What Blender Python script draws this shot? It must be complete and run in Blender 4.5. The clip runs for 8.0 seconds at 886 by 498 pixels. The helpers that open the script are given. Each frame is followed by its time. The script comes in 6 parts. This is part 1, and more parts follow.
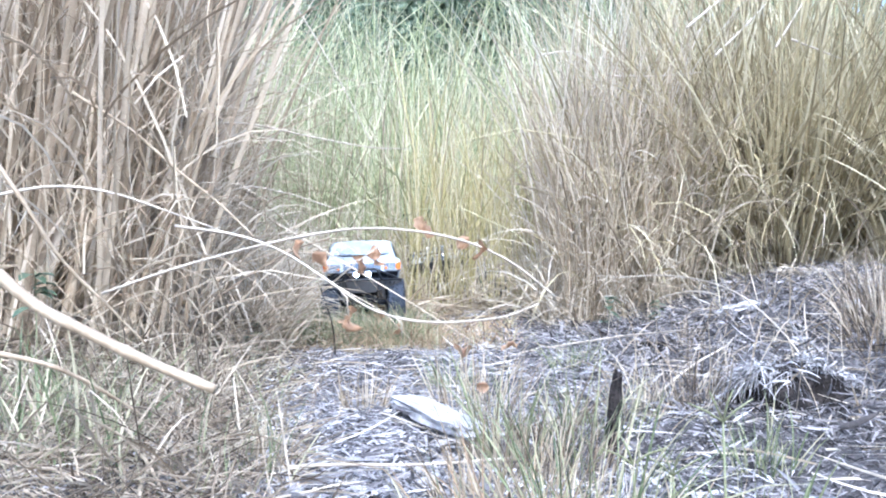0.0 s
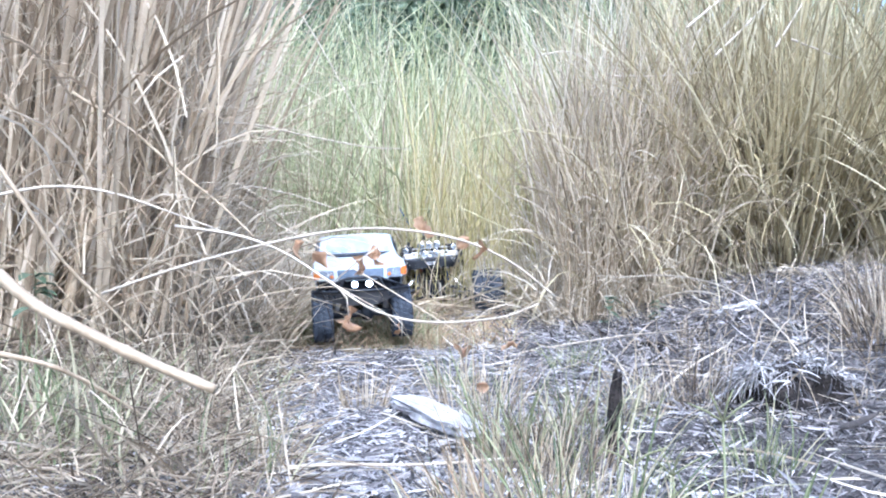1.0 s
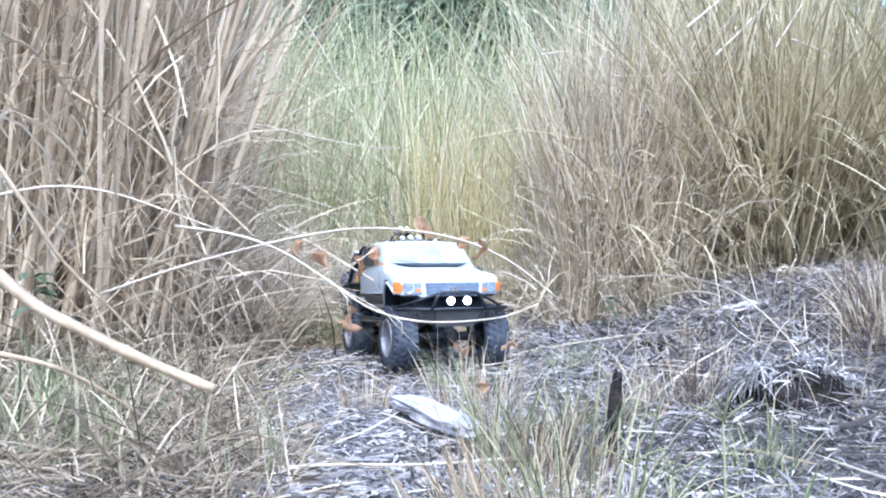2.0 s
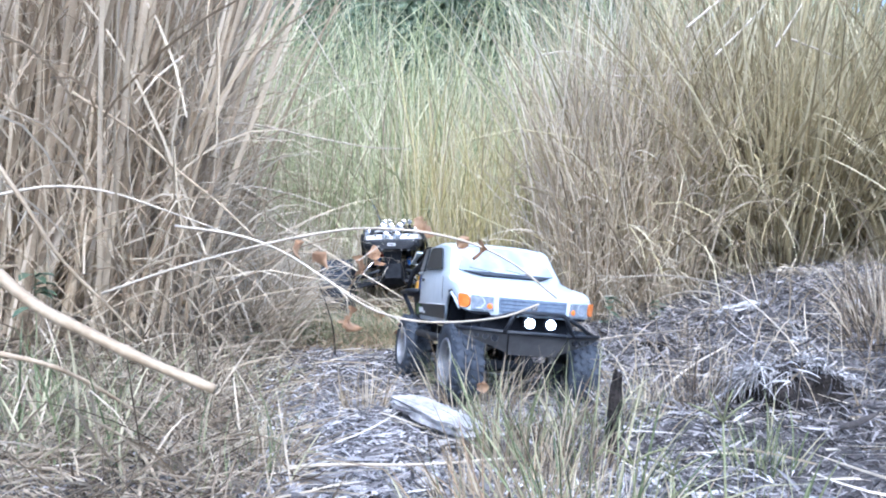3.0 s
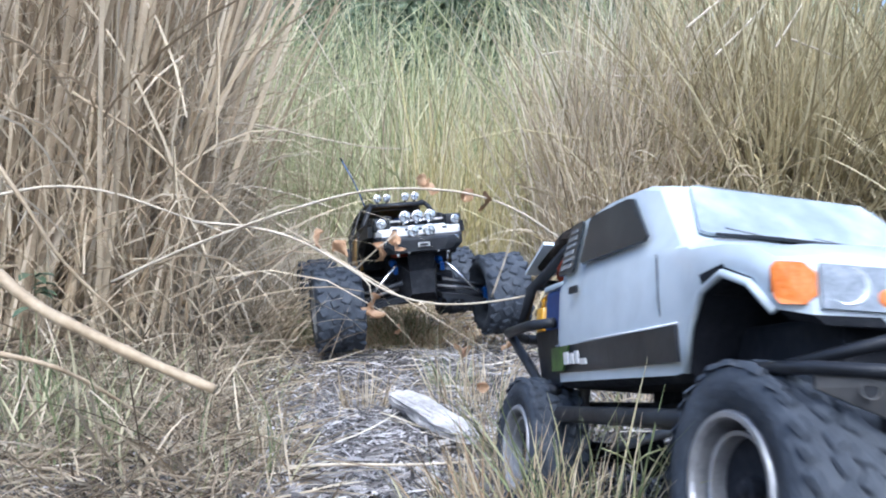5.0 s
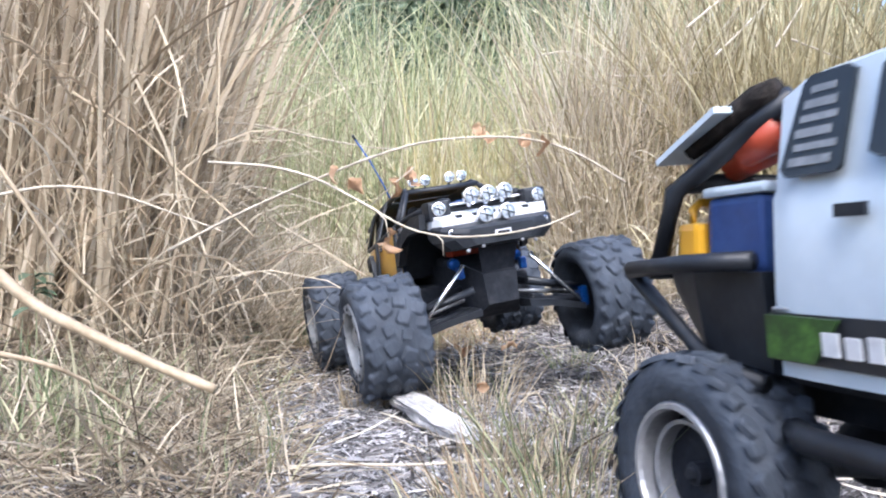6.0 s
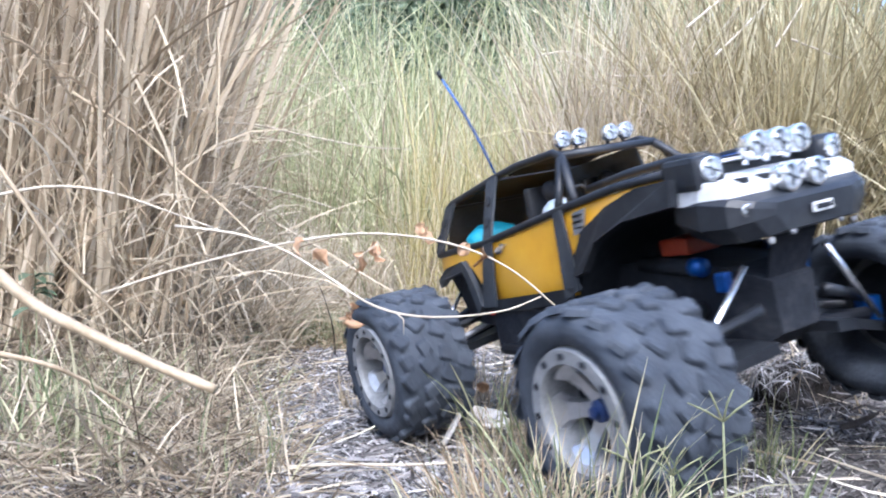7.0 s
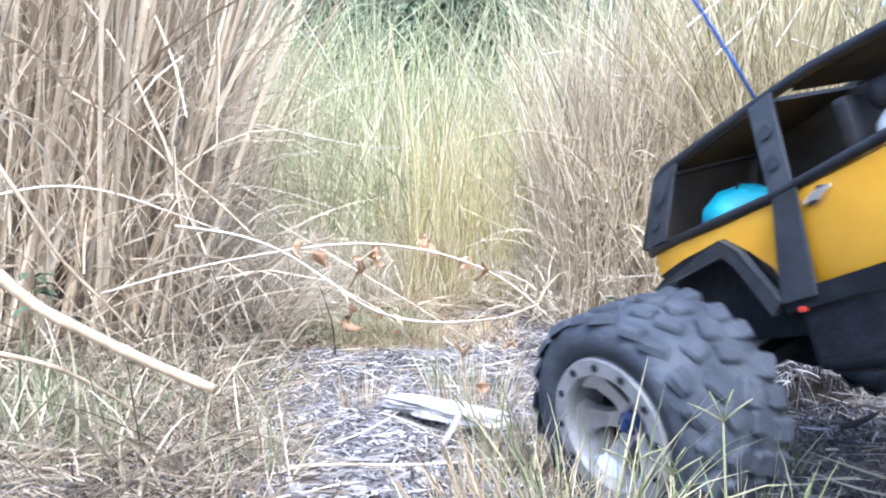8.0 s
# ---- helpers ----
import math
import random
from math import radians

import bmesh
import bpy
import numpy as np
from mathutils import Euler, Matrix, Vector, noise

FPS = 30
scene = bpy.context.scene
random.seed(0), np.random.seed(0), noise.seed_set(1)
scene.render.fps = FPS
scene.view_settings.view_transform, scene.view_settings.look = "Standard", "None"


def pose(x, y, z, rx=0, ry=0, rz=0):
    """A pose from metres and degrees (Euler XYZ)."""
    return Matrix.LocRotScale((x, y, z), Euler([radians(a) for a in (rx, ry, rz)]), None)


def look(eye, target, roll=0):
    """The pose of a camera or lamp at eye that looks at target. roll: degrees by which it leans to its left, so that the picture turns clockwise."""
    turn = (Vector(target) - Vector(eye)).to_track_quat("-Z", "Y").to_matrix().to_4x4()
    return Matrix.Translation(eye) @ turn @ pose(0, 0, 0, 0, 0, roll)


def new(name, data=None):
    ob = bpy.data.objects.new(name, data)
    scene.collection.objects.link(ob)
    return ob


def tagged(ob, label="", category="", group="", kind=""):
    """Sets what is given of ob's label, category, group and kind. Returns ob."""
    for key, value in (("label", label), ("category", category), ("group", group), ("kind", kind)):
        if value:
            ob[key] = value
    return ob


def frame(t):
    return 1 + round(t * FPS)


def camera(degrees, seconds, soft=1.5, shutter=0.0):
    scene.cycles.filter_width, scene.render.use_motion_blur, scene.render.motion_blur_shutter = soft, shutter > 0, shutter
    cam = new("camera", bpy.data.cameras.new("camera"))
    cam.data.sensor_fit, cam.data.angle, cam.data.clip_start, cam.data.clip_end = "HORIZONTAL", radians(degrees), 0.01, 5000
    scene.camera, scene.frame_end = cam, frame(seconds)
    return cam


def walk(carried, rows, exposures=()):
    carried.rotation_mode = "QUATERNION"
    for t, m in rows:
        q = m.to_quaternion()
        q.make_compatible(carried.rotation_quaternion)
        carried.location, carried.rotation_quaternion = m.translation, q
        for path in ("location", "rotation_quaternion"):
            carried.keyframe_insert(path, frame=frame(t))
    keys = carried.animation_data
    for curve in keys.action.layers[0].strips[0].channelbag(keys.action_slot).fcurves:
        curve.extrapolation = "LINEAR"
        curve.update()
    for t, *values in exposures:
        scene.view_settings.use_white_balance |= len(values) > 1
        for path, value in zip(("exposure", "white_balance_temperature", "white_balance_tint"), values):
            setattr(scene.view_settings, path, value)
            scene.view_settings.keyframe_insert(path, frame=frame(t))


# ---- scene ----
cam = camera(58.6, 8.0, soft=2.0, shutter=0.28)
EYE = pose(0, 0, 0.22, 90, 0, 0)
walk(cam, [(0.0, EYE), (8.0, EYE)],
     exposures=[(0.0, 2.06, 4950, 11), (1.5, 1.91, 4950, 11), (3.5, 1.63, 4950, 11), (4.5, 1.38, 5190, 8),
                (6.0, 1.80, 5590, 12), (6.5, 1.92, 5730, 13), (7.0, 1.90, 5370, 12), (7.5, 2.10, 5330, 13), (8.0, 2.18, 5230, 12)])

# light: open shade under a bright hazy sky
world = bpy.data.worlds.new("world")
scene.world = world
world.use_nodes = True
sky = world.node_tree.nodes.new("ShaderNodeTexSky")
sky.sky_type, sky.sun_disc = "NISHITA", False
sky.sun_elevation, sky.sun_rotation = radians(50), radians(175)
sky.dust_density, sky.air_density = 4.0, 1.0
bg = world.node_tree.nodes["Background"]
world.node_tree.links.new(sky.outputs[0], bg.inputs[0])
bg.inputs[1].default_value = 0.15
lamp = bpy.data.lights.new("sun", "SUN")
lamp.energy, lamp.angle, lamp.color = 1.0, radians(30), (1.0, 0.97, 0.92)
sun = new("sun", lamp)
sun.matrix_world = look((0.25, -2.5, 3.0), (0, 0, 0))


# ---- materials ----
def mat(name, stops, rough=0.6, metal=0.0, scale=40.0, bump=0.2, island=False, fine=4.0, coat=0.0, through_light=0.0, spread=1.0, gloss=0.5):
    """A surface whose colour wanders between the stops at two scales, or from piece to piece."""
    m = bpy.data.materials.new(name)
    m.use_nodes = True
    nt = m.node_tree
    nodes, links = nt.nodes, nt.links
    b = nodes["Principled BSDF"]
    b.inputs["Roughness"].default_value, b.inputs["Metallic"].default_value = rough, metal
    b.inputs["Coat Weight"].default_value = coat
    b.inputs["Specular IOR Level"].default_value = gloss
    tc = nodes.new("ShaderNodeTexCoord")
    n1, n2 = nodes.new("ShaderNodeTexNoise"), nodes.new("ShaderNodeTexNoise")
    n1.inputs["Scale"].default_value, n1.inputs["Detail"].default_value = scale, 5
    n2.inputs["Scale"].default_value, n2.inputs["Detail"].default_value = scale * fine, 4
    for n in (n1, n2):
        links.new(tc.outputs["Object"], n.inputs["Vector"])
    mix = nodes.new("ShaderNodeMath")
    mix.operation = "MULTIPLY_ADD"
    links.new(n2.outputs["Fac"], mix.inputs[0])
    mix.inputs[1].default_value = 0.45
    if island:
        g = nodes.new("ShaderNodeNewGeometry")
        k = nodes.new("ShaderNodeMath")
        k.operation = "MULTIPLY_ADD"
        links.new(g.outputs["Random Per Island"], k.inputs[0])
        k.inputs[1].default_value, k.inputs[2].default_value = 1.15 * spread, -0.3
        links.new(k.outputs[0], mix.inputs[2])
    else:
        k = nodes.new("ShaderNodeMath")
        k.operation = "MULTIPLY_ADD"
        links.new(n1.outputs["Fac"], k.inputs[0])
        k.inputs[1].default_value, k.inputs[2].default_value = 1.4, -0.42
        links.new(k.outputs[0], mix.inputs[2])
    ramp = nodes.new("ShaderNodeValToRGB")
    while len(ramp.color_ramp.elements) < len(stops):
        ramp.color_ramp.elements.new(0.5)
    for i, c in enumerate(stops):
        ramp.color_ramp.elements[i].position = i / max(1, len(stops) - 1)
        ramp.color_ramp.elements[i].color = (*c, 1)
    links.new(mix.outputs[0], ramp.inputs[0])
    links.new(ramp.outputs[0], b.inputs["Base Color"])
    if bump:
        bp = nodes.new("ShaderNodeBump")
        bp.inputs["Strength"].default_value, bp.inputs["Distance"].default_value = bump, 0.004
        links.new(n2.outputs["Fac"], bp.inputs["Height"])
        links.new(bp.outputs[0], b.inputs["Normal"])
    if through_light:
        tr, ms = nodes.new("ShaderNodeBsdfTranslucent"), nodes.new("ShaderNodeMixShader")
        links.new(ramp.outputs[0], tr.inputs[0])
        ms.inputs[0].default_value = through_light
        links.new(b.outputs[0], ms.inputs[1])
        links.new(tr.outputs[0], ms.inputs[2])
        links.new(ms.outputs[0], nodes["Material Output"].inputs[0])
    return m


def glow(name, colour, strength):
    m = bpy.data.materials.new(name)
    m.use_nodes = True
    b = m.node_tree.nodes["Principled BSDF"]
    b.inputs["Emission Color"].default_value = (*colour, 1)
    b.inputs["Emission Strength"].default_value = strength
    b.inputs["Base Color"].default_value = (0.8, 0.8, 0.8, 1)
    return m


M_SOIL = mat("soil", [(0.035, 0.031, 0.029), (0.085, 0.078, 0.073), (0.16, 0.15, 0.142)], 0.95, scale=60, bump=1.0, fine=7, gloss=0.2)
M_CHIP = mat("chips", [(0.07, 0.064, 0.062), (0.19, 0.178, 0.172), (0.32, 0.305, 0.298), (0.52, 0.50, 0.49)], 0.85, scale=90, island=True)
M_FIBRE = mat("bark_fibre", [(0.06, 0.055, 0.05), (0.17, 0.16, 0.15), (0.34, 0.325, 0.31), (0.58, 0.56, 0.54)], 0.9, scale=90, island=True)
M_BANK = mat("bank_litter", [(0.028, 0.024, 0.022), (0.085, 0.075, 0.069), (0.17, 0.155, 0.145), (0.37, 0.345, 0.325)], 0.88, scale=90, island=True)
M_STRAW = mat("straw", [(0.24, 0.185, 0.12), (0.38, 0.31, 0.205), (0.50, 0.42, 0.295), (0.63, 0.55, 0.41)], 0.65, scale=60, island=True, through_light=0.36, gloss=0.3)
# a darker straw; at the tussock's foot it also carries shade put into colour
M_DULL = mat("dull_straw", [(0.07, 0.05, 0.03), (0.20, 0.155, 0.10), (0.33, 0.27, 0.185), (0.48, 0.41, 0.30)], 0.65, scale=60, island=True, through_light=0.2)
M_REED = mat("reed", [(0.25, 0.19, 0.12), (0.43, 0.345, 0.23), (0.54, 0.45, 0.315), (0.64, 0.56, 0.42)], 0.65, scale=60, island=True, through_light=0.34, gloss=0.3)
M_BROWNREED = mat("brown_reed", [(0.24, 0.185, 0.12), (0.39, 0.315, 0.215), (0.50, 0.42, 0.30), (0.60, 0.52, 0.395)], 0.65, scale=60, island=True, through_light=0.28, gloss=0.3)
M_TAN = mat("tan_reed", [(0.20, 0.16, 0.085), (0.38, 0.318, 0.172), (0.52, 0.452, 0.268), (0.66, 0.597, 0.40)], 0.6, scale=60, island=True, through_light=0.3, gloss=0.4)
M_GREEN = mat("green_grass", [(0.10, 0.13, 0.06), (0.20, 0.23, 0.11), (0.34, 0.33, 0.18), (0.50, 0.46, 0.30)], 0.55, scale=60, island=True, through_light=0.3)
M_FARGRASS = mat("far_grass", [(0.22, 0.25, 0.115), (0.39, 0.41, 0.21), (0.51, 0.51, 0.30), (0.63, 0.595, 0.40)], 0.6, scale=40, island=True, through_light=0.3)
M_PALE = mat("pale_straw", [(0.38, 0.31, 0.21), (0.52, 0.45, 0.33), (0.64, 0.57, 0.44), (0.72, 0.66, 0.54)], 0.65, scale=60, island=True, through_light=0.38, gloss=0.3)
M_YELLOWGRASS = mat("yellow_grass", [(0.34, 0.30, 0.13), (0.48, 0.42, 0.19), (0.60, 0.52, 0.28), (0.68, 0.62, 0.42)], 0.6, scale=40, island=True, through_light=0.3)
M_LEAF = mat("bush_leaf", [(0.06, 0.09, 0.05), (0.11, 0.155, 0.09), (0.18, 0.23, 0.14)], 0.5, scale=30, island=True, through_light=0.25)
M_ORANGE = mat("dead_leaf", [(0.34, 0.19, 0.105), (0.52, 0.34, 0.20), (0.66, 0.50, 0.35)], 0.65, scale=50, through_light=0.3)
M_RUST = mat("rust_grass", [(0.22, 0.15, 0.09), (0.38, 0.27, 0.16), (0.47, 0.37, 0.22), (0.36, 0.34, 0.19)], 0.65, scale=50, island=True, through_light=0.25)
M_BROWNSTEM = mat("brown_stem", [(0.20, 0.145, 0.085), (0.31, 0.24, 0.15), (0.44, 0.36, 0.25)], 0.6, scale=50)
M_STEM = mat("stem", [(0.30, 0.25, 0.18), (0.45, 0.39, 0.295), (0.56, 0.50, 0.40)], 0.55, scale=50)
M_GREY_WOOD = mat("weathered_wood", [(0.16, 0.15, 0.14), (0.40, 0.385, 0.37), (0.60, 0.585, 0.565)], 0.85, scale=25, bump=0.8, fine=6)
M_CHAR = mat("charred_wood", [(0.008, 0.007, 0.007), (0.022, 0.019, 0.017), (0.06, 0.05, 0.043)], 0.9, scale=60, bump=0.8, gloss=0.1)
M_STONE = mat("pale_stone", [(0.30, 0.27, 0.24), (0.52, 0.48, 0.44), (0.62, 0.58, 0.54)], 0.9, scale=12, bump=0.6)
M_WHITE = mat("white_paint", [(0.37, 0.43, 0.475), (0.485, 0.55, 0.60), (0.57, 0.63, 0.675)], 0.3, scale=16, bump=0.05, coat=0.35)
M_TYRE = mat("tyre_rubber", [(0.017, 0.022, 0.030), (0.039, 0.047, 0.061), (0.076, 0.087, 0.104)], 0.7, gloss=0.3, scale=30, bump=0.4, fine=8)
M_BLACK = mat("black_plastic", [(0.006, 0.007, 0.010), (0.013, 0.015, 0.019), (0.026, 0.029, 0.034)], 0.45, gloss=0.35, scale=30, bump=0.1)
M_DARK = mat("dark_chassis", [(0.006, 0.007, 0.010), (0.013, 0.015, 0.020), (0.030, 0.032, 0.036)], 0.75, gloss=0.2, scale=40, bump=0.3)
M_ALU = mat("brushed_alloy", [(0.18, 0.185, 0.195), (0.29, 0.295, 0.31), (0.40, 0.405, 0.42)], 0.45, metal=0.55, scale=60, bump=0.1)
M_GREYPLATE = mat("grey_plate", [(0.075, 0.076, 0.078), (0.11, 0.112, 0.115), (0.15, 0.152, 0.155)], 0.5, scale=30, bump=0.15)
M_SPOKE = mat("bright_spoke", [(0.34, 0.345, 0.355), (0.48, 0.485, 0.495), (0.60, 0.605, 0.615)], 0.3, metal=0.75, scale=60, bump=0.1)
M_RING = mat("dull_ring", [(0.13, 0.135, 0.14), (0.22, 0.225, 0.23), (0.31, 0.315, 0.32)], 0.6, metal=0.2, scale=70, bump=0.15)
M_CHROME = mat("chrome", [(0.75, 0.76, 0.78), (0.85, 0.86, 0.88), (0.92, 0.93, 0.94)], 0.14, metal=0.9, scale=30, bump=0.0)
M_SILVER = mat("silver_paint", [(0.52, 0.53, 0.55), (0.70, 0.71, 0.72), (0.80, 0.81, 0.82)], 0.3, metal=0.25, scale=70, bump=0.05)
M_YELLOW = mat("yellow_paint", [(0.52, 0.255, 0.014), (0.66, 0.345, 0.02), (0.72, 0.41, 0.04)], 0.3, scale=12, bump=0.04, coat=0.3)
M_BLUE = mat("blue_anodised", [(0.008, 0.04, 0.18), (0.012, 0.08, 0.32), (0.02, 0.13, 0.42)], 0.35, metal=0.4, scale=50, bump=0.05)
M_NAVY = mat("navy_plastic", [(0.012, 0.025, 0.09), (0.02, 0.045, 0.15), (0.04, 0.08, 0.2)], 0.45, scale=40, bump=0.1)
M_TEAL = mat("teal_cloth", [(0.01, 0.15, 0.22), (0.02, 0.26, 0.35), (0.05, 0.34, 0.43)], 0.6, scale=40, bump=0.2)
M_RED = mat("red_plastic", [(0.25, 0.025, 0.012), (0.36, 0.045, 0.016), (0.45, 0.075, 0.03)], 0.45, scale=40, bump=0.1)
M_AMBER = mat("amber_lens", [(0.42, 0.10, 0.012), (0.58, 0.17, 0.03), (0.70, 0.28, 0.09)], 0.12, scale=90, bump=0.1)
M_TAN_SKIN = mat("tan_resin", [(0.30, 0.17, 0.10), (0.42, 0.26, 0.16), (0.5, 0.33, 0.22)], 0.6, scale=60)
M_GRILLE = mat("grille_grey", [(0.08, 0.105, 0.15), (0.125, 0.16, 0.215), (0.18, 0.22, 0.28)], 0.25, scale=50, bump=0.1)
M_LIME = mat("green_decal", [(0.008, 0.012, 0.008), (0.03, 0.075, 0.014), (0.09, 0.20, 0.03)], 0.4, scale=90, bump=0.0)
M_STICKER = mat("pale_sticker", [(0.10, 0.11, 0.12), (0.17, 0.18, 0.19), (0.26, 0.27, 0.28)], 0.5, scale=140, bump=0.0)
M_SLATE = mat("slate_plastic", [(0.016, 0.019, 0.024), (0.030, 0.035, 0.042), (0.050, 0.056, 0.066)], 0.5, gloss=0.4, scale=30, bump=0.15)
# the windscreen's pale base colour has the bright sky's reflection put into it
M_SCREEN = mat("sky_pale_screen", [(0.17, 0.20, 0.22), (0.28, 0.315, 0.335), (0.46, 0.49, 0.51)], 0.22, scale=14, bump=0.0, coat=0.6)
M_WINDOW = mat("dark_window", [(0.012, 0.015, 0.02), (0.02, 0.025, 0.03), (0.04, 0.045, 0.05)], 0.3, scale=20, bump=0.0, gloss=0.3)
M_HEADLAMP = mat("headlamp_clear", [(0.10, 0.12, 0.15), (0.18, 0.21, 0.25), (0.30, 0.33, 0.37)], 0.2, scale=120, bump=0.1)
M_GLOW = glow("lit_lamp", (0.86, 0.93, 1.0), 6.0)
M_LENS = mat("clear_lens", [(0.24, 0.28, 0.32), (0.44, 0.48, 0.52), (0.66, 0.70, 0.74)], 0.1, metal=0.3, scale=160, bump=0.3)
M_BAND = mat("grey_band", [(0.012, 0.013, 0.016), (0.022, 0.024, 0.028), (0.04, 0.043, 0.048)], 0.4, scale=30, bump=0.08)
M_REDGLOW = glow("red_led", (1.0, 0.10, 0.05), 0.05)
M_REDGLOW.node_tree.nodes["Principled BSDF"].inputs["Base Color"].default_value = (0.4, 0.04, 0.02, 1)


# ---- mesh helpers ----
def mesh_object(name, verts, faces, material, smooth=False):
    me = bpy.data.meshes.new(name)
    me.from_pydata([tuple(v) for v in verts], [], [tuple(f) for f in faces])
    me.materials.append(material)
    if smooth:
        me.shade_smooth()
    return new(name, me)


def part(name, bm, material, parent, label="", smooth=False):
    me = bpy.data.meshes.new(name)
    bmesh.ops.recalc_face_normals(bm, faces=bm.faces)
    bm.to_mesh(me)
    bm.free()
    me.materials.append(material)
    if smooth:
        me.shade_smooth()
    ob = new(name, me)
    if parent:
        ob.parent = parent
    return tagged(ob, label)


def add_box(bm, centre, size, bevel=0.0, turn=None, taper=1.0):
    """A box with softened edges; taper narrows its top."""
    r = bmesh.ops.create_cube(bm, size=1.0)
    vs = r["verts"]
    for v in vs:
        k = taper if v.co.z > 0 else 1.0
        v.co = Vector((v.co.x * size[0] * k, v.co.y * size[1] * k, v.co.z * size[2]))
    if bevel:
        es = list({e for v in vs for e in v.link_edges})
        out = bmesh.ops.bevel(bm, geom=es, offset=bevel, segments=2, affect="EDGES", profile=0.6)
        vs = list({v for f in out["faces"] for v in f.verts} | {v for v in vs if v.is_valid})
    m = Matrix.Translation(centre) @ (turn if turn else Matrix.Identity(4))
    for v in vs:
        v.co = m @ v.co
    return bm


def add_tube(bm, pts, radius, seg=8):
    """A round bar through the points; radius may be one number or one for each point."""
    pts = [Vector(p) for p in pts]
    rad = radius if isinstance(radius, (list, tuple)) else [radius] * len(pts)
    rings = []
    up = Vector((0.13, 0.21, 0.97))
    for i, p in enumerate(pts):
        d = (pts[min(i + 1, len(pts) - 1)] - pts[max(i - 1, 0)]).normalized()
        a = d.cross(up)
        if a.length < 0.05:
            a = d.cross(Vector((1, 0, 0)))
        a.normalize()
        b = d.cross(a)
        rings.append([bm.verts.new(p + rad[i] * (math.cos(2 * math.pi * k / seg) * a + math.sin(2 * math.pi * k / seg) * b)) for k in range(seg)])
    for r0, r1 in zip(rings, rings[1:]):
        for k in range(seg):
            bm.faces.new((r0[k], r0[(k + 1) % seg], r1[(k + 1) % seg], r1[k]))
    bm.faces.new(rings[0])
    bm.faces.new(rings[-1][::-1])
    return bm


def add_lathe(bm, profile, seg=32, m=None, hollow=False):
    """Turn a profile of (radius, along) about the y axis; hollow joins its two ends instead of capping them."""
    rings = []
    for r, y in profile:
        rings.append([bm.verts.new((r * math.cos(2 * math.pi * k / seg), y, r * math.sin(2 * math.pi * k / seg))) for k in range(seg)])
    for r0, r1 in zip(rings, rings[1:]):
        for k in range(seg):
            bm.faces.new((r0[k], r0[(k + 1) % seg], r1[(k + 1) % seg], r1[k]))
    if hollow:
        for k in range(seg):
            bm.faces.new((rings[-1][k], rings[-1][(k + 1) % seg], rings[0][(k + 1) % seg], rings[0][k]))
    else:
        bm.faces.new(rings[0][::-1])
        bm.faces.new(rings[-1])
    if m:
        for ring in rings:
            for v in ring:
                v.co = m @ v.co
    return bm


def add_loft(bm, rings):
    """A closed skin over rings of equally many points."""
    rows = [[bm.verts.new(p) for p in r] for r in rings]
    n = len(rows[0])
    for a, b in zip(rows, rows[1:]):
        for k in range(n):
            bm.faces.new((a[k], a[(k + 1) % n], b[(k + 1) % n], b[k]))
    bm.faces.new(rows[0][::-1])
    bm.faces.new(rows[-1])
    return bm


def add_slab(bm, outline, thick):
    """A flat plate with the outline (in order) and the thickness given as a vector."""
    t = Vector(thick)
    a = [bm.verts.new(Vector(p)) for p in outline]
    b = [bm.verts.new(Vector(p) + t) for p in outline]
    n = len(a)
    bm.faces.new(a)
    bm.faces.new(b[::-1])
    for k in range(n):
        bm.faces.new((a[k], b[k], b[(k + 1) % n], a[(k + 1) % n]))
    return bm


def tube_part(name, pts, radius, material, parent, label="", seg=8):
    return part(name, add_tube(bmesh.new(), pts, radius, seg), material, parent, label, smooth=True)


def box_part(name, centre, size, material, parent, label="", bevel=0.002, turn=None, taper=1.0):
    return part(name, add_box(bmesh.new(), centre, size, bevel, turn, taper), material, parent, label)


def ramp01(v, a, b):
    k = np.clip((v - a) / (b - a), 0, 1)
    return k * k * (3 - 2 * k)


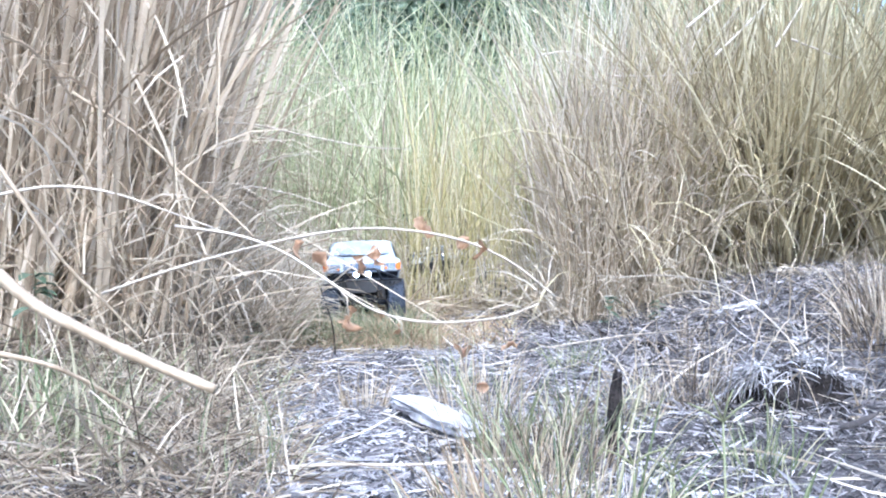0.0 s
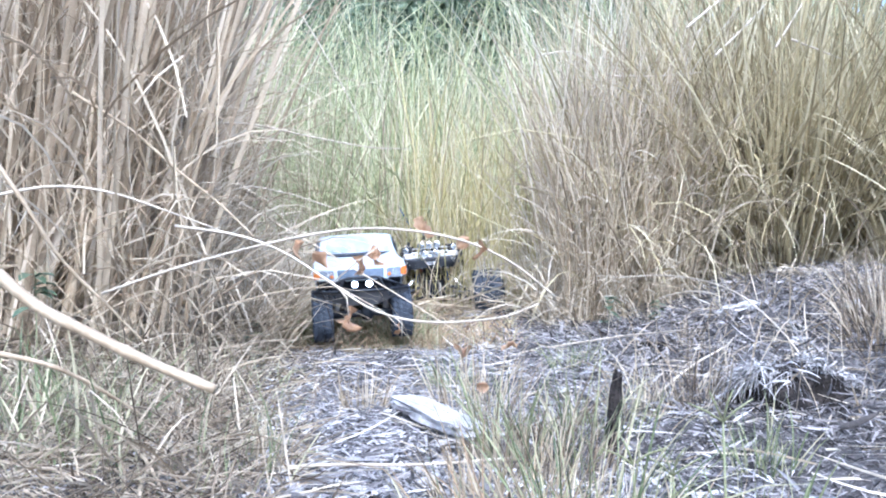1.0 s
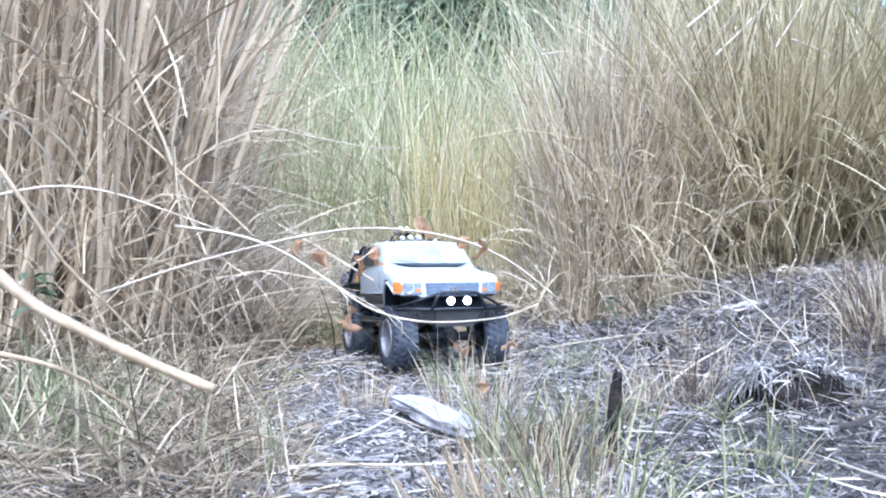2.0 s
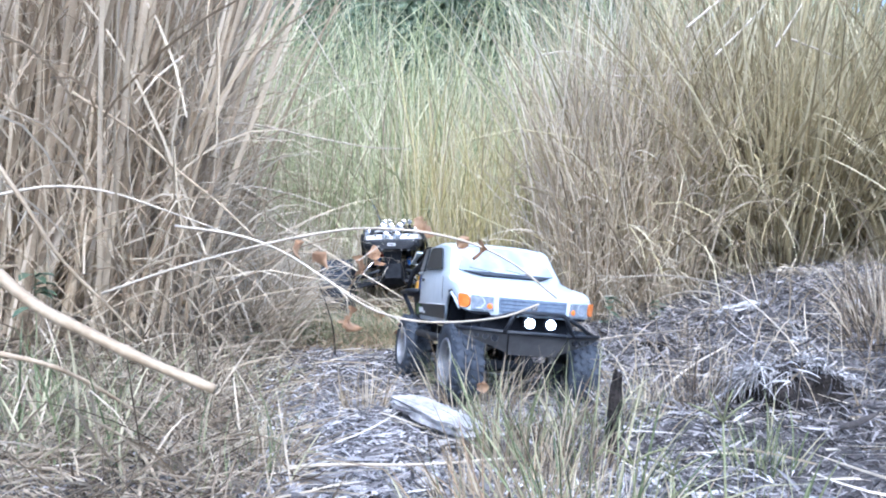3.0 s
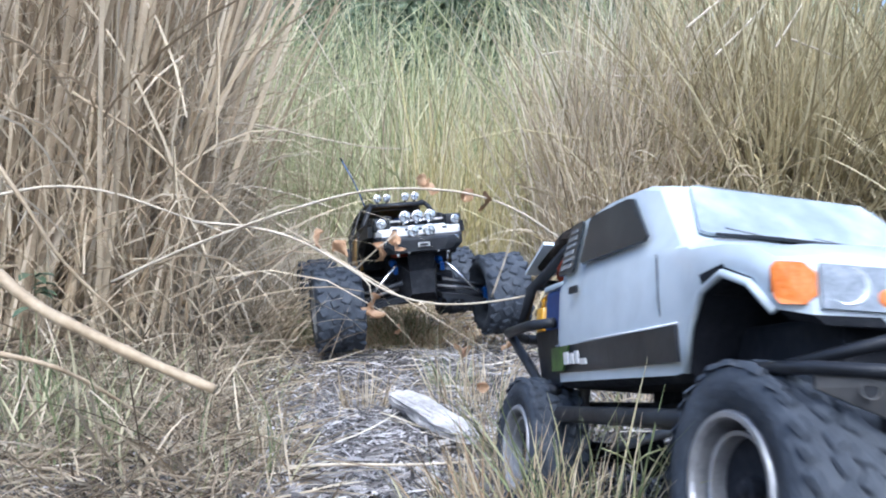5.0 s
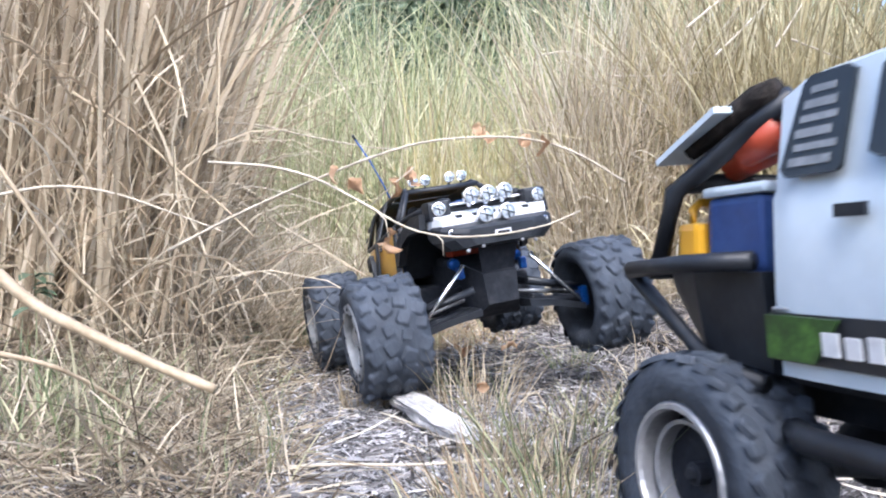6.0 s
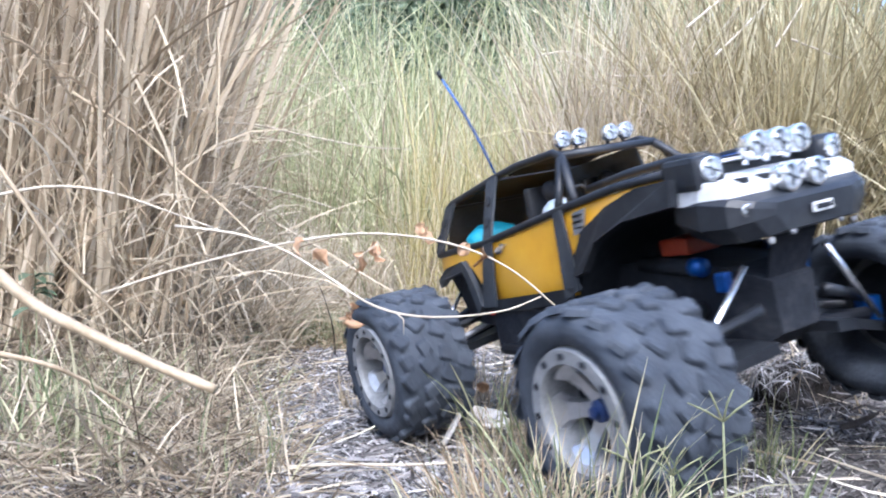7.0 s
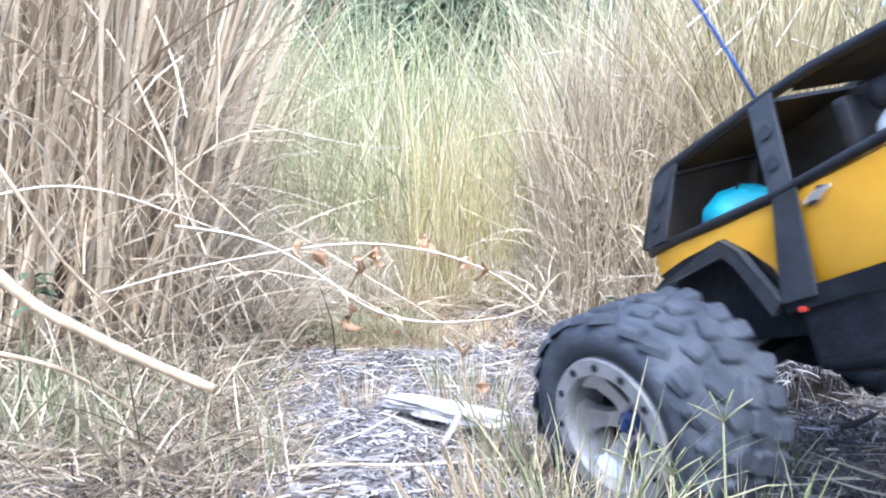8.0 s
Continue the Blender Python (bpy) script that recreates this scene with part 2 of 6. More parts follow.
def ribbons(name, base, start, length, width, material, rng, droop=0.6, wander=0.25, kink=0.0, seg=6, lift=0.0):
    """Many blades in one mesh: each a tapered, creased strip that leaves its base in the start direction and sags."""
    n = len(base)
    d = start / np.linalg.norm(start, axis=1, keepdims=True)
    step = (length / seg)[:, None]
    side = np.cross(d, rng.normal(size=(n, 3)))
    side /= np.linalg.norm(side, axis=1, keepdims=True) + 1e-9
    pts, sides = [base], [side]
    heading = rng.normal(size=(n, 3)) * wander / seg
    kinked = rng.random(n) < kink
    where = rng.integers(min(2, seg - 1), seg, n)
    p = base
    sag = np.array([0, 0, -1.0]) * (droop * rng.uniform(0.2, 1.6, n) / seg)[:, None]
    for k in range(seg):
        d = d + heading + sag * (k + 1) / seg * 2.0
        hit = kinked & (where == k)
        d[hit] = d[hit] * np.array([1, 1, 0.0]) + rng.normal(size=(hit.sum(), 3)) * np.array([0.5, 0.5, 0.1]) + np.array([0, 0, -0.5])
        d /= np.linalg.norm(d, axis=1, keepdims=True)
        p = p + d * step
        pts.append(p)
        sides.append(side - d * (side * d).sum(1, keepdims=True))
    prof = np.array([0.75, 1.0, 1.0, 0.95, 0.8, 0.55, 0.12]) if seg == 6 else np.interp(np.linspace(0, 1, seg + 1), [0, 0.3, 0.7, 1], [0.8, 1, 0.8, 0.12])
    P, S = np.stack(pts, 1), np.stack(sides, 1)
    Wd = width[:, None, None] * prof[None, :, None] * 0.5
    D = np.gradient(P, axis=1)
    N = np.cross(D, S)
    N /= np.linalg.norm(N, axis=2, keepdims=True) + 1e-9
    V = np.stack([P - S * Wd, P + N * Wd * 0.45, P + S * Wd], 2).reshape(-1, 3)
    i = (np.arange(n)[:, None, None] * (seg + 1) + np.arange(seg)[None, :, None]) * 3 + np.arange(2)[None, None, :]
    F = np.stack([i, i + 1, i + 4, i + 3], -1).reshape(-1, 4)
    me = bpy.data.meshes.new(name)
    me.vertices.add(len(V))
    me.vertices.foreach_set("co", V.astype(np.float32).ravel())
    me.loops.add(F.size)
    me.loops.foreach_set("vertex_index", F.astype(np.int32).ravel())
    me.polygons.add(len(F))
    me.polygons.foreach_set("loop_start", (np.arange(len(F)) * 4).astype(np.int32))
    me.update(calc_edges=True)
    me.materials.append(material)
    me.shade_smooth()
    return new(name, me)


# ---- the ground ----
def ground_z(x, y):
    """Height of the ground: a flat track, a bank of litter beside it, and a rise towards the near end."""
    z = -0.014 + 0.158 * ramp01(x, 0.20, 1.05) * (0.72 + 0.28 * ramp01(y, 0.8, 2.0)) + 0.03 * ramp01(-x, 0.45, 1.1)
    z = z + 0.055 * ramp01(0.62 - y, 0, 0.35) * ramp01(x, -0.05, 0.14) * (1 - ramp01(x, 0.5, 0.9))
    z = z + 0.05 * ramp01(0.32 - y, 0, 0.3) * ramp01(x, 0.02, 0.16) + 0.05 * ramp01(x, 0.35, 0.75) * ramp01(0.75 - y, 0, 0.4)
    z = z + 0.02 * np.exp(-((y - 2.45) / 0.22) ** 2) * np.exp(-((x + 0.1) / 0.6) ** 2)
    lumpy = ramp01(x, 0.25, 0.6)
    z = z + lumpy * (0.011 * np.sin(x * 17 + 2.1 * np.sin(y * 9)) * np.sin(y * 14 + 1.2) + 0.008 * np.sin(x * 33 + y * 21) * np.sin(y * 37 - x * 11))
    z = z + 0.006 * np.sin(x * 9 + 1.3 * np.sin(y * 5)) + 0.005 * np.sin(y * 13 + x * 6) + 0.0035 * np.sin(x * 31 + y * 17) + 0.003 * np.sin(y * 41 - x * 23)
    return z


def make_ground():
    far = [4.5, 6, 9, 14, 22, 40, 80, 160, 300]
    xs = np.array([-v for v in far[::-1]] + list(np.arange(-3.0, 3.01, 0.04)) + far)
    ys = np.array([-v for v in far[::-1]] + list(np.arange(-3.0, 5.01, 0.04)) + [6, 9, 14, 22, 40, 80, 160, 300])
    X, Y = np.meshgrid(xs, ys)
    near = np.exp(-(np.hypot(X, Y - 1) / 8) ** 2)
    Z = ground_z(X, Y) * near
    V = np.stack([X, Y, Z], -1).reshape(-1, 3)
    nx, ny = len(xs), len(ys)
    i = np.arange(ny - 1)[:, None] * nx + np.arange(nx - 1)[None, :]
    F = np.stack([i, i + 1, i + nx + 1, i + nx], -1).reshape(-1, 4)
    ob = mesh_object("ground", V.tolist(), F.tolist(), M_SOIL, smooth=True)
    return tagged(ob, "grey brown bare soil under dry litter", "ground", kind="structure")


make_ground()
rng = np.random.default_rng(12)


def on_ground(x, y, lift=0.0):
    return np.stack([x, y, ground_z(x, y) + lift], 1)


def upward(n, lean, spread):
    return np.stack([rng.normal(lean[0], spread, n), rng.normal(lean[1], spread, n), np.ones(n)], 1)


def litter(name, label, n, x, y, length, width, material, seg, tilt, lift):
    px, py = rng.uniform(*x, n), rng.uniform(*y, n)
    a = rng.uniform(0, 2 * np.pi, n)
    start = np.stack([np.cos(a), np.sin(a), rng.normal(0.0, tilt, n)], 1)
    ln = rng.uniform(*length, n)
    b = on_ground(px, py, 0.0) + np.stack([0 * px, 0 * py, rng.uniform(*lift, n)], 1)
    ob = ribbons(name, b, start, ln, rng.uniform(*width, n), material, rng, droop=0.05, wander=0.25, seg=seg)
    return tagged(ob, label, "litter", kind="stuff")


litter("wood_chips", "pale grey weathered wood chips strewn on the track", 20000, (-0.62, 0.34), (0.5, 2.5), (0.008, 0.042), (0.0010, 0.0042), M_CHIP, 2, 0.18, (0.001, 0.012))
litter("wood_chips", "small grey chips in the near litter", 17000, (-0.28, 0.20), (0.45, 1.25), (0.005, 0.026), (0.0008, 0.0032), M_CHIP, 2, 0.2, (0.001, 0.008))
litter("straw_litter", "fallen straw lying criss-cross on the ground", 2400, (-1.0, 1.7), (0.55, 2.7), (0.03, 0.12), (0.0010, 0.003), M_PALE, 4, 0.10, (0.003, 0.02))
litter("bark_litter", "grey splintered litter heaped on the bank", 34000, (0.14, 1.7), (0.82, 2.6), (0.008, 0.050), (0.0008, 0.0034), M_BANK, 3, 0.45, (0.001, 0.02))
litter("bark_litter", "fine dark crumbled litter close before the bank", 15000, (0.12, 0.75), (0.42, 0.92), (0.004, 0.022), (0.0006, 0.0022), M_BANK, 2, 0.5, (0.001, 0.010))
litter("pale_splinters", "pale splinters scattered over the dark bank", 2700, (0.20, 1.6), (0.95, 2.5), (0.010, 0.036), (0.0008, 0.003), M_CHIP, 3, 0.4, (0.010, 0.026))
litter("bark_flakes", "broad curled grey flakes of bark on the bank", 420, (0.16, 1.3), (0.7, 2.3), (0.018, 0.050), (0.004, 0.009), M_BANK, 4, 0.5, (0.004, 0.018))
litter("bark_flakes", "broad grey flakes of bark close before the track", 420, (-0.16, 0.14), (0.55, 0.95), (0.012, 0.035), (0.004, 0.009), M_CHIP, 4, 0.4, (0.002, 0.010))


def wedge_litter(name, label, n, depth, low, high, length, width, material, tilt, lift):
    """Fallen pieces over a wedge that opens with the distance."""
    px, py = fan(n, depth, low, high)
    a = rng.uniform(0, 2 * np.pi, n)
    start = np.stack([np.cos(a), np.sin(a), rng.normal(0.0, tilt, n)], 1)
    ob = ribbons(name, on_ground(px, py, 0.0) + np.stack([0 * px, 0 * py, rng.uniform(*lift, n)], 1), start, rng.uniform(*length, n), rng.uniform(*width, n), material, rng, droop=0.15, wander=0.4, seg=3)
    return tagged(ob, label, "litter", kind="stuff")


def fan(n, depth, low, high):
    """Bases spread over a wedge that opens with the distance; low and high are its sides."""
    d = rng.uniform(*depth, n)
    return rng.uniform(low, high, n) * d, d


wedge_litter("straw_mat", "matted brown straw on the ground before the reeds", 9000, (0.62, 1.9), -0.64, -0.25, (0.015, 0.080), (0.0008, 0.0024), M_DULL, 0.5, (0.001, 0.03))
wedge_litter("straw_mat", "thin scatter of brown straw along the track's edge", 1400, (0.62, 1.9), -0.30, -0.16, (0.015, 0.070), (0.0008, 0.0022), M_DULL, 0.4, (0.001, 0.02))


litter("thatch", "matted straw thatch under the tall grass", 11000, (-2.2, 2.2), (2.35, 4.8), (0.08, 0.26), (0.004, 0.009), M_STRAW, 3, 0.25, (0.003, 0.06))
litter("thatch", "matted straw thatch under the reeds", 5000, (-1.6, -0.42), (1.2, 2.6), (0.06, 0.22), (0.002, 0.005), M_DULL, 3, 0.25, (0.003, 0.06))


# ---- tall grasses ----
def reeds(name, label, n, xy, length, width, material, lean, spread, droop, kink, wander=0.2, foot=(0.0, 0.0), category="grass"):
    b = on_ground(*xy, -0.005)
    b[:, 2] += rng.uniform(*foot, n)
    ob = ribbons(name, b, upward(n, lean, spread), rng.uniform(*length, n), rng.uniform(*width, n), material, rng, droop, wander, kink)
    return tagged(ob, label, category, kind="stuff")


# the stand of dry reeds beside the track, leaning over it
reeds("reed_stand", "tall dry brown reeds leaning beside the track", 520, fan(520, (1.35, 2.3), -0.70, -0.35), (0.9, 1.6), (0.005, 0.014), M_BROWNREED, (0.15, -0.02), 0.10, 0.12, 0.05, 0.12)
reeds("reed_leaves", "dry bent reed leaves hanging among the stems", 1900, fan(1900, (1.3, 2.4), -0.64, -0.28), (0.20, 0.62), (0.0018, 0.005), M_REED, (0.16, -0.05), 0.55, 1.1, 0.4, 0.55, (0.0, 0.65))
reeds("straw_tangle", "pale broken straws crossing at all angles before the reeds", 380, fan(380, (1.15, 2.2), -0.60, -0.22), (0.12, 0.42), (0.0014, 0.0036), M_STRAW, (0.3, -0.1), 1.3, 0.5, 0.25, 0.25, (0.0, 0.30))
reeds("reed_thicket", "dense dim reeds at the back of the stand", 1200, fan(1200, (2.3, 3.2), -0.68, -0.27), (0.7, 1.5), (0.004, 0.010), M_REED, (0.08, 0), 0.12, 0.3, 0.1, 0.2)
reeds("reed_fringe", "pale broken reed leaves at the stand's edge", 1700, fan(1700, (2.0, 2.9), -0.38, -0.205), (0.12, 0.5), (0.0025, 0.0055), M_PALE, (0.1, -0.1), 0.45, 1.2, 0.3, 0.7)
reeds("reed_fringe", "pale limp reed leaves lying over the track's edge", 700, fan(700, (1.8, 2.4), -0.34, -0.205), (0.12, 0.42), (0.0025, 0.005), M_PALE, (0.1, -0.1), 0.5, 1.0, 0.3, 0.6)
reeds("reed_fringe", "tangled pale grass between the reeds and the track", 800, fan(800, (1.72, 2.1), -0.31, -0.20), (0.08, 0.30), (0.002, 0.005), M_STRAW, (0.12, -0.1), 0.45, 1.0, 0.3, 0.5)
# the great tussock on the bank
reeds("tussock_skirt", "pale dry leaves drooping round the tussock's foot", 1000, fan(1000, (2.15, 2.75), 0.165, 0.55), (0.2, 0.55), (0.0025, 0.006), M_TAN, (0.0, -0.22), 0.6, 1.4, 0.4, 0.75, (0.08, 0.36))
# the deep shade between the skirt's blades is put into this darker straw
reeds("tussock_skirt", "dry leaves bent down at the tussock's foot, its shade put into their dull colour", 900, fan(900, (2.25, 2.75), 0.20, 0.60), (0.15, 0.5), (0.0025, 0.006), M_DULL, (0.0, -0.15), 0.5, 1.2, 0.4, 0.7, (0.0, 0.2))
reeds("tussock_curtain", "upright tan grass stems on the bank", 1150, fan(1150, (2.3, 3.1), 0.185, 0.64), (0.6, 1.3), (0.004, 0.009), M_TAN, (0.02, -0.05), 0.17, 0.35, 0.12, 0.2)

reeds("tussock_edge", "bright straw stems along the bank's edge", 700, fan(700, (2.15, 2.5), 0.155, 0.32), (0.25, 1.0), (0.0025, 0.005), M_STRAW, (0.02, -0.03), 0.13, 0.35, 0.10, 0.3)
reeds("straw_curtain", "pale upright straw standing where the bank begins", 650, fan(650, (2.3, 2.65), 0.130, 0.25), (0.35, 1.2), (0.003, 0.006), M_PALE, (0.02, -0.02), 0.075, 0.35, 0.15, 0.3)
reeds("straw_tangle", "pale broken leaves crossing at the foot of the tussock", 750, fan(750, (2.1, 2.5), 0.125, 0.36), (0.08, 0.30), (0.002, 0.0045), M_PALE, (0.0, -0.1), 1.2, 0.7, 0.35, 0.4, (0.02, 0.40))
reeds("straw_curtain", "bent pale straws at the foot of the curtain", 850, fan(850, (2.15, 2.5), 0.120, 0.29), (0.10, 0.42), (0.002, 0.005), M_PALE, (0.0, -0.1), 0.5, 1.0, 0.4, 0.6)


def tussock(name, label, n, x, y, r, length, width, material, spread, droop, kink):
    a, q = rng.uniform(0, 2 * np.pi, n), r * np.sqrt(rng.random(n))
    dx, dy = q * np.cos(a), q * np.sin(a)
    start = np.stack([dx / r * spread + rng.normal(0, 0.1, n), dy / r * spread + rng.normal(0, 0.1, n), np.ones(n)], 1)
    ob = ribbons(name, on_ground(x + dx, y + dy, -0.004), start, rng.uniform(*length, n), rng.uniform(*width, n), material, rng, droop, 0.25, kink)
    return tagged(ob, label, "grass", kind="stuff")


tussock("tussock", "big fan-shaped tussock of tan dry grass on the bank", 750, 1.05, 2.45, 0.17, (0.6, 1.35), (0.004, 0.009), M_TAN, 0.55, 0.45, 0.06)
tussock("tussock", "tan dry grass tussock at the bank's edge", 500, 1.45, 2.3, 0.2, (0.5, 1.2), (0.004, 0.008), M_TAN, 0.5, 0.5, 0.05)
reeds("yellow_grass", "slender yellow grass standing beside the tussock", 750, fan(750, (2.5, 3.1), -0.05, 0.17), (0.20, 1.05), (0.002, 0.005), M_YELLOWGRASS, (0.01, 0), 0.10, 0.4, 0.1, 0.3)
# softer green grass behind the track
reeds("tall_grass", "tall yellow-green grass behind the track", 1900, fan(1900, (3.0, 4.4), -0.34, 0.03), (0.4, 1.3), (0.003, 0.008), M_FARGRASS, (0.02, 0), 0.2, 0.9, 0.15, 0.7)
reeds("tall_grass", "knee-high yellow-green grass before the bush", 1700, fan(1700, (2.9, 4.4), -0.30, 0.18), (0.3, 0.85), (0.003, 0.007), M_FARGRASS, (0.02, 0), 0.18, 0.8, 0.15, 0.5)
reeds("tall_stems", "thin pale stems rising above the green grass", 330, fan(330, (3.3, 4.4), -0.30, 0.13), (0.9, 1.75), (0.003, 0.006), M_FARGRASS, (0.02, 0), 0.09, 0.25, 0.1, 0.15)
reeds("straw_bed", "pale straw bed where the clearing ends", 2000, fan(2000, (2.7, 3.2), -0.32, 0.15), (0.10, 0.50), (0.0025, 0.006), M_PALE, (0, -0.05), 0.35, 0.8, 0.3, 0.5)
reeds("tall_grass", "pale straw stems standing in the green grass", 300, fan(300, (2.7, 3.6), -0.30, 0.16), (0.6, 1.4), (0.0025, 0.005), M_STRAW, (0.02, 0), 0.12, 0.25, 0.12, 0.15)
for n, low, high, tall in ((2700, -0.66, -0.20, 2.6), (2300, -0.26, 0.03, 2.2), (900, 0.0, 0.12, 1.4), (3000, 0.11, 0.66, 2.6)):
    reeds("far_grass", "dense green grass far behind the track", n, fan(n, (4.4, 6.5), low, high), (tall * 0.35, tall), (0.005, 0.012), M_FARGRASS, (0.0, 0), 0.18, 0.7, 0.12, 0.5)


def bush(name, label, centre, size, n, leaf, material):
    """Loose leaves over lumpy limbs, thinner towards the rim."""
    c = np.array(centre)
    k = 60
    lumps = rng.normal(size=(k, 3)) * np.array(size) * 0.42
    lumps[:, 2] = np.abs(lumps[:, 2]) * 1.2
    pick = rng.integers(0, k, n)
    p = c + lumps[pick] + rng.normal(size=(n, 3)) * np.array(size) * 0.09
    p[:, 2] = np.maximum(p[:, 2], 0.02)
    top = Empty_at(name, (centre[0], centre[1], 0.0))
    ob = ribbons("crown", p - c * np.array([1, 1, 0]), rng.normal(size=(n, 3)) + np.array([0, 0, 0.3]), rng.uniform(*leaf, n), rng.uniform(leaf[0] * 0.35, leaf[1] * 0.4, n), material, rng, 0.5, 0.4, seg=3)
    ob.parent = top
    for j in range(7):
        e = lumps[j * 8]
        tube_part("stem", [(0.05 * math.cos(j), 0.05 * math.sin(j), -0.05), (e[0] * 0.4, e[1] * 0.4, centre[2] * 0.5 + e[2] * 0.4), (e[0], e[1], centre[2] + e[2])], [0.03, 0.02, 0.008], M_CHAR, top, seg=6)
    return tagged(top, label, "bush")


def Empty_at(name, p):
    ob = new(name)
    ob.location = p
    return ob


bush("bush", "dark green leafy bush behind the tall grass", (0.5, 7.6, 0.9), (1.5, 0.8, 3.2), 13000, (0.07, 0.16), M_LEAF)
bush("bush", "dark green bush in the distance beyond the grass", (-2.4, 8.4, 0.9), (2.4, 0.9, 3.0), 14000, (0.07, 0.16), M_LEAF)
bush("bush", "wide green bush beyond the reeds", (4.4, 8.2, 0.9), (2.4, 0.9, 2.2), 9000, (0.08, 0.17), M_LEAF)
bush("bush", "tall dark bush at the end of the clearing", (-0.6, 9.6, 1.6), (2.6, 0.8, 4.2), 16000, (0.10, 0.24), M_LEAF)
bush("bush", "broad green bush closing the end of the clearing", (-2.0, 10.6, 1.8), (3.4, 0.9, 4.6), 15000, (0.12, 0.26), M_LEAF)
bush("bush", "full green bush over the end of the clearing", (0.9, 9.2, 1.6), (1.8, 0.8, 4.0), 13000, (0.10, 0.22), M_LEAF)
bush("bush", "tall dark bush behind the tussock", (3.4, 10.2, 1.6), (2.8, 0.8, 3.4), 10000, (0.10, 0.22), M_LEAF)
bush("bush", "tall dark bush behind the reeds", (-5.2, 9.8, 1.6), (2.8, 0.8, 3.4), 10000, (0.10, 0.22), M_LEAF)
# tall grass all round, behind the standing place too
for side, (x, y) in (("", ((-6.0, -1.6), (-3.5, 3.5))), ("", ((2.4, 6.0), (-3.5, 3.5))), ("", ((-5.0, 5.0), (-5.0, -2.2)))):
    n = 2000
    reeds("grass_margin", "dry tall grass closing in the clearing", n, (rng.uniform(*x, n), rng.uniform(*y, n)), (0.7, 1.5), (0.008, 0.02), M_TAN, (0, 0), 0.2, 0.4, 0.1)

# ---- low growth ----
reeds("low_grass", "short mixed green and dry grass at the track's edge", 600, fan(600, (0.70, 1.6), -0.60, -0.20), (0.03, 0.12), (0.0010, 0.0024), M_GREEN, (0.05, 0), 0.40, 0.7, 0.05, 0.4)
reeds("low_straw", "short dry straw standing at the reeds' foot", 900, fan(900, (0.70, 1.9), -0.62, -0.24), (0.05, 0.20), (0.0012, 0.003), M_DULL, (0.08, 0), 0.7, 0.9, 0.3, 0.5)
reeds("fallen_straw", "tangled fallen straws on the litter beside the track", 300, fan(300, (0.72, 1.6), -0.58, -0.16), (0.06, 0.24), (0.0010, 0.0024), M_DULL, (0.5, 0), 1.8, 0.4, 0.2, 0.3, (0.005, 0.04))
reeds("green_blades", "upright half-green grass blades before the reeds", 120, fan(120, (0.75, 1.15), -0.60, -0.40), (0.05, 0.17), (0.0016, 0.0034), M_GREEN, (0.03, 0), 0.22, 0.4, 0.05, 0.3)
reeds("rust_grass", "short rust-brown withered grass on the track", 1500, fan(1500, (1.75, 2.3), -0.22, 0.09), (0.03, 0.10), (0.0015, 0.003), M_RUST, (0, 0), 0.5, 0.8, 0.1, 0.5)
reeds("crest_grass", "pale dry blades along the track's crest", 900, fan(900, (1.80, 1.95), -0.20, 0.0), (0.04, 0.13), (0.0010, 0.0024), M_RUST, (0, 0), 0.35, 0.5, 0.2, 0.4)
reeds("crest_grass", "thin half-green grass along the track's crest", 1500, fan(1500, (1.82, 1.96), -0.19, -0.02), (0.04, 0.14), (0.0010, 0.0024), M_GREEN, (0, 0), 0.32, 0.5, 0.1, 0.4)
reeds("track_grass", "sparse green grass growing behind the track's crest", 1100, fan(1100, (2.6, 3.2), -0.34, 0.14), (0.10, 0.34), (0.002, 0.004), M_FARGRASS, (0, 0), 0.35, 0.7, 0.1, 0.4)
reeds("track_straw", "pale thin straw standing in the green grass", 1300, fan(1300, (2.5, 3.0), -0.26, 0.13), (0.06, 0.4), (0.002, 0.004), M_PALE, (0, 0), 0.3, 0.6, 0.25, 0.4)
reeds("bank_grass", "thin dry grass dotted over the bank", 260, fan(260, (0.9, 2.2), 0.2, 0.6), (0.04, 0.16), (0.0015, 0.003), M_STRAW, (0, 0), 0.5, 0.7, 0.15, 0.4)
TUFTS = [(0.044, 1.100, 0.016), (0.015, 1.300, 0.026), (0.148, 0.960, -0.006), (0.095, 0.800, -0.020), (0.201, 0.950, -0.004), (0.343, 1.050, -0.027), (0.260, 1.050, -0.005),
         (0.321, 0.800, -0.020), (0.030, 0.740, -0.013), (-0.119, 1.150, -0.018), (-0.132, 2.200, 0.096), (0.488, 1.600, 0.049), (-0.191, 0.850, 0.002), (-0.404, 0.950, 0.003), (-0.286, 0.920, -0.003), (0.076, 0.880, -0.006), (0.235, 1.450, 0.034), (0.144, 0.820, -0.020)]
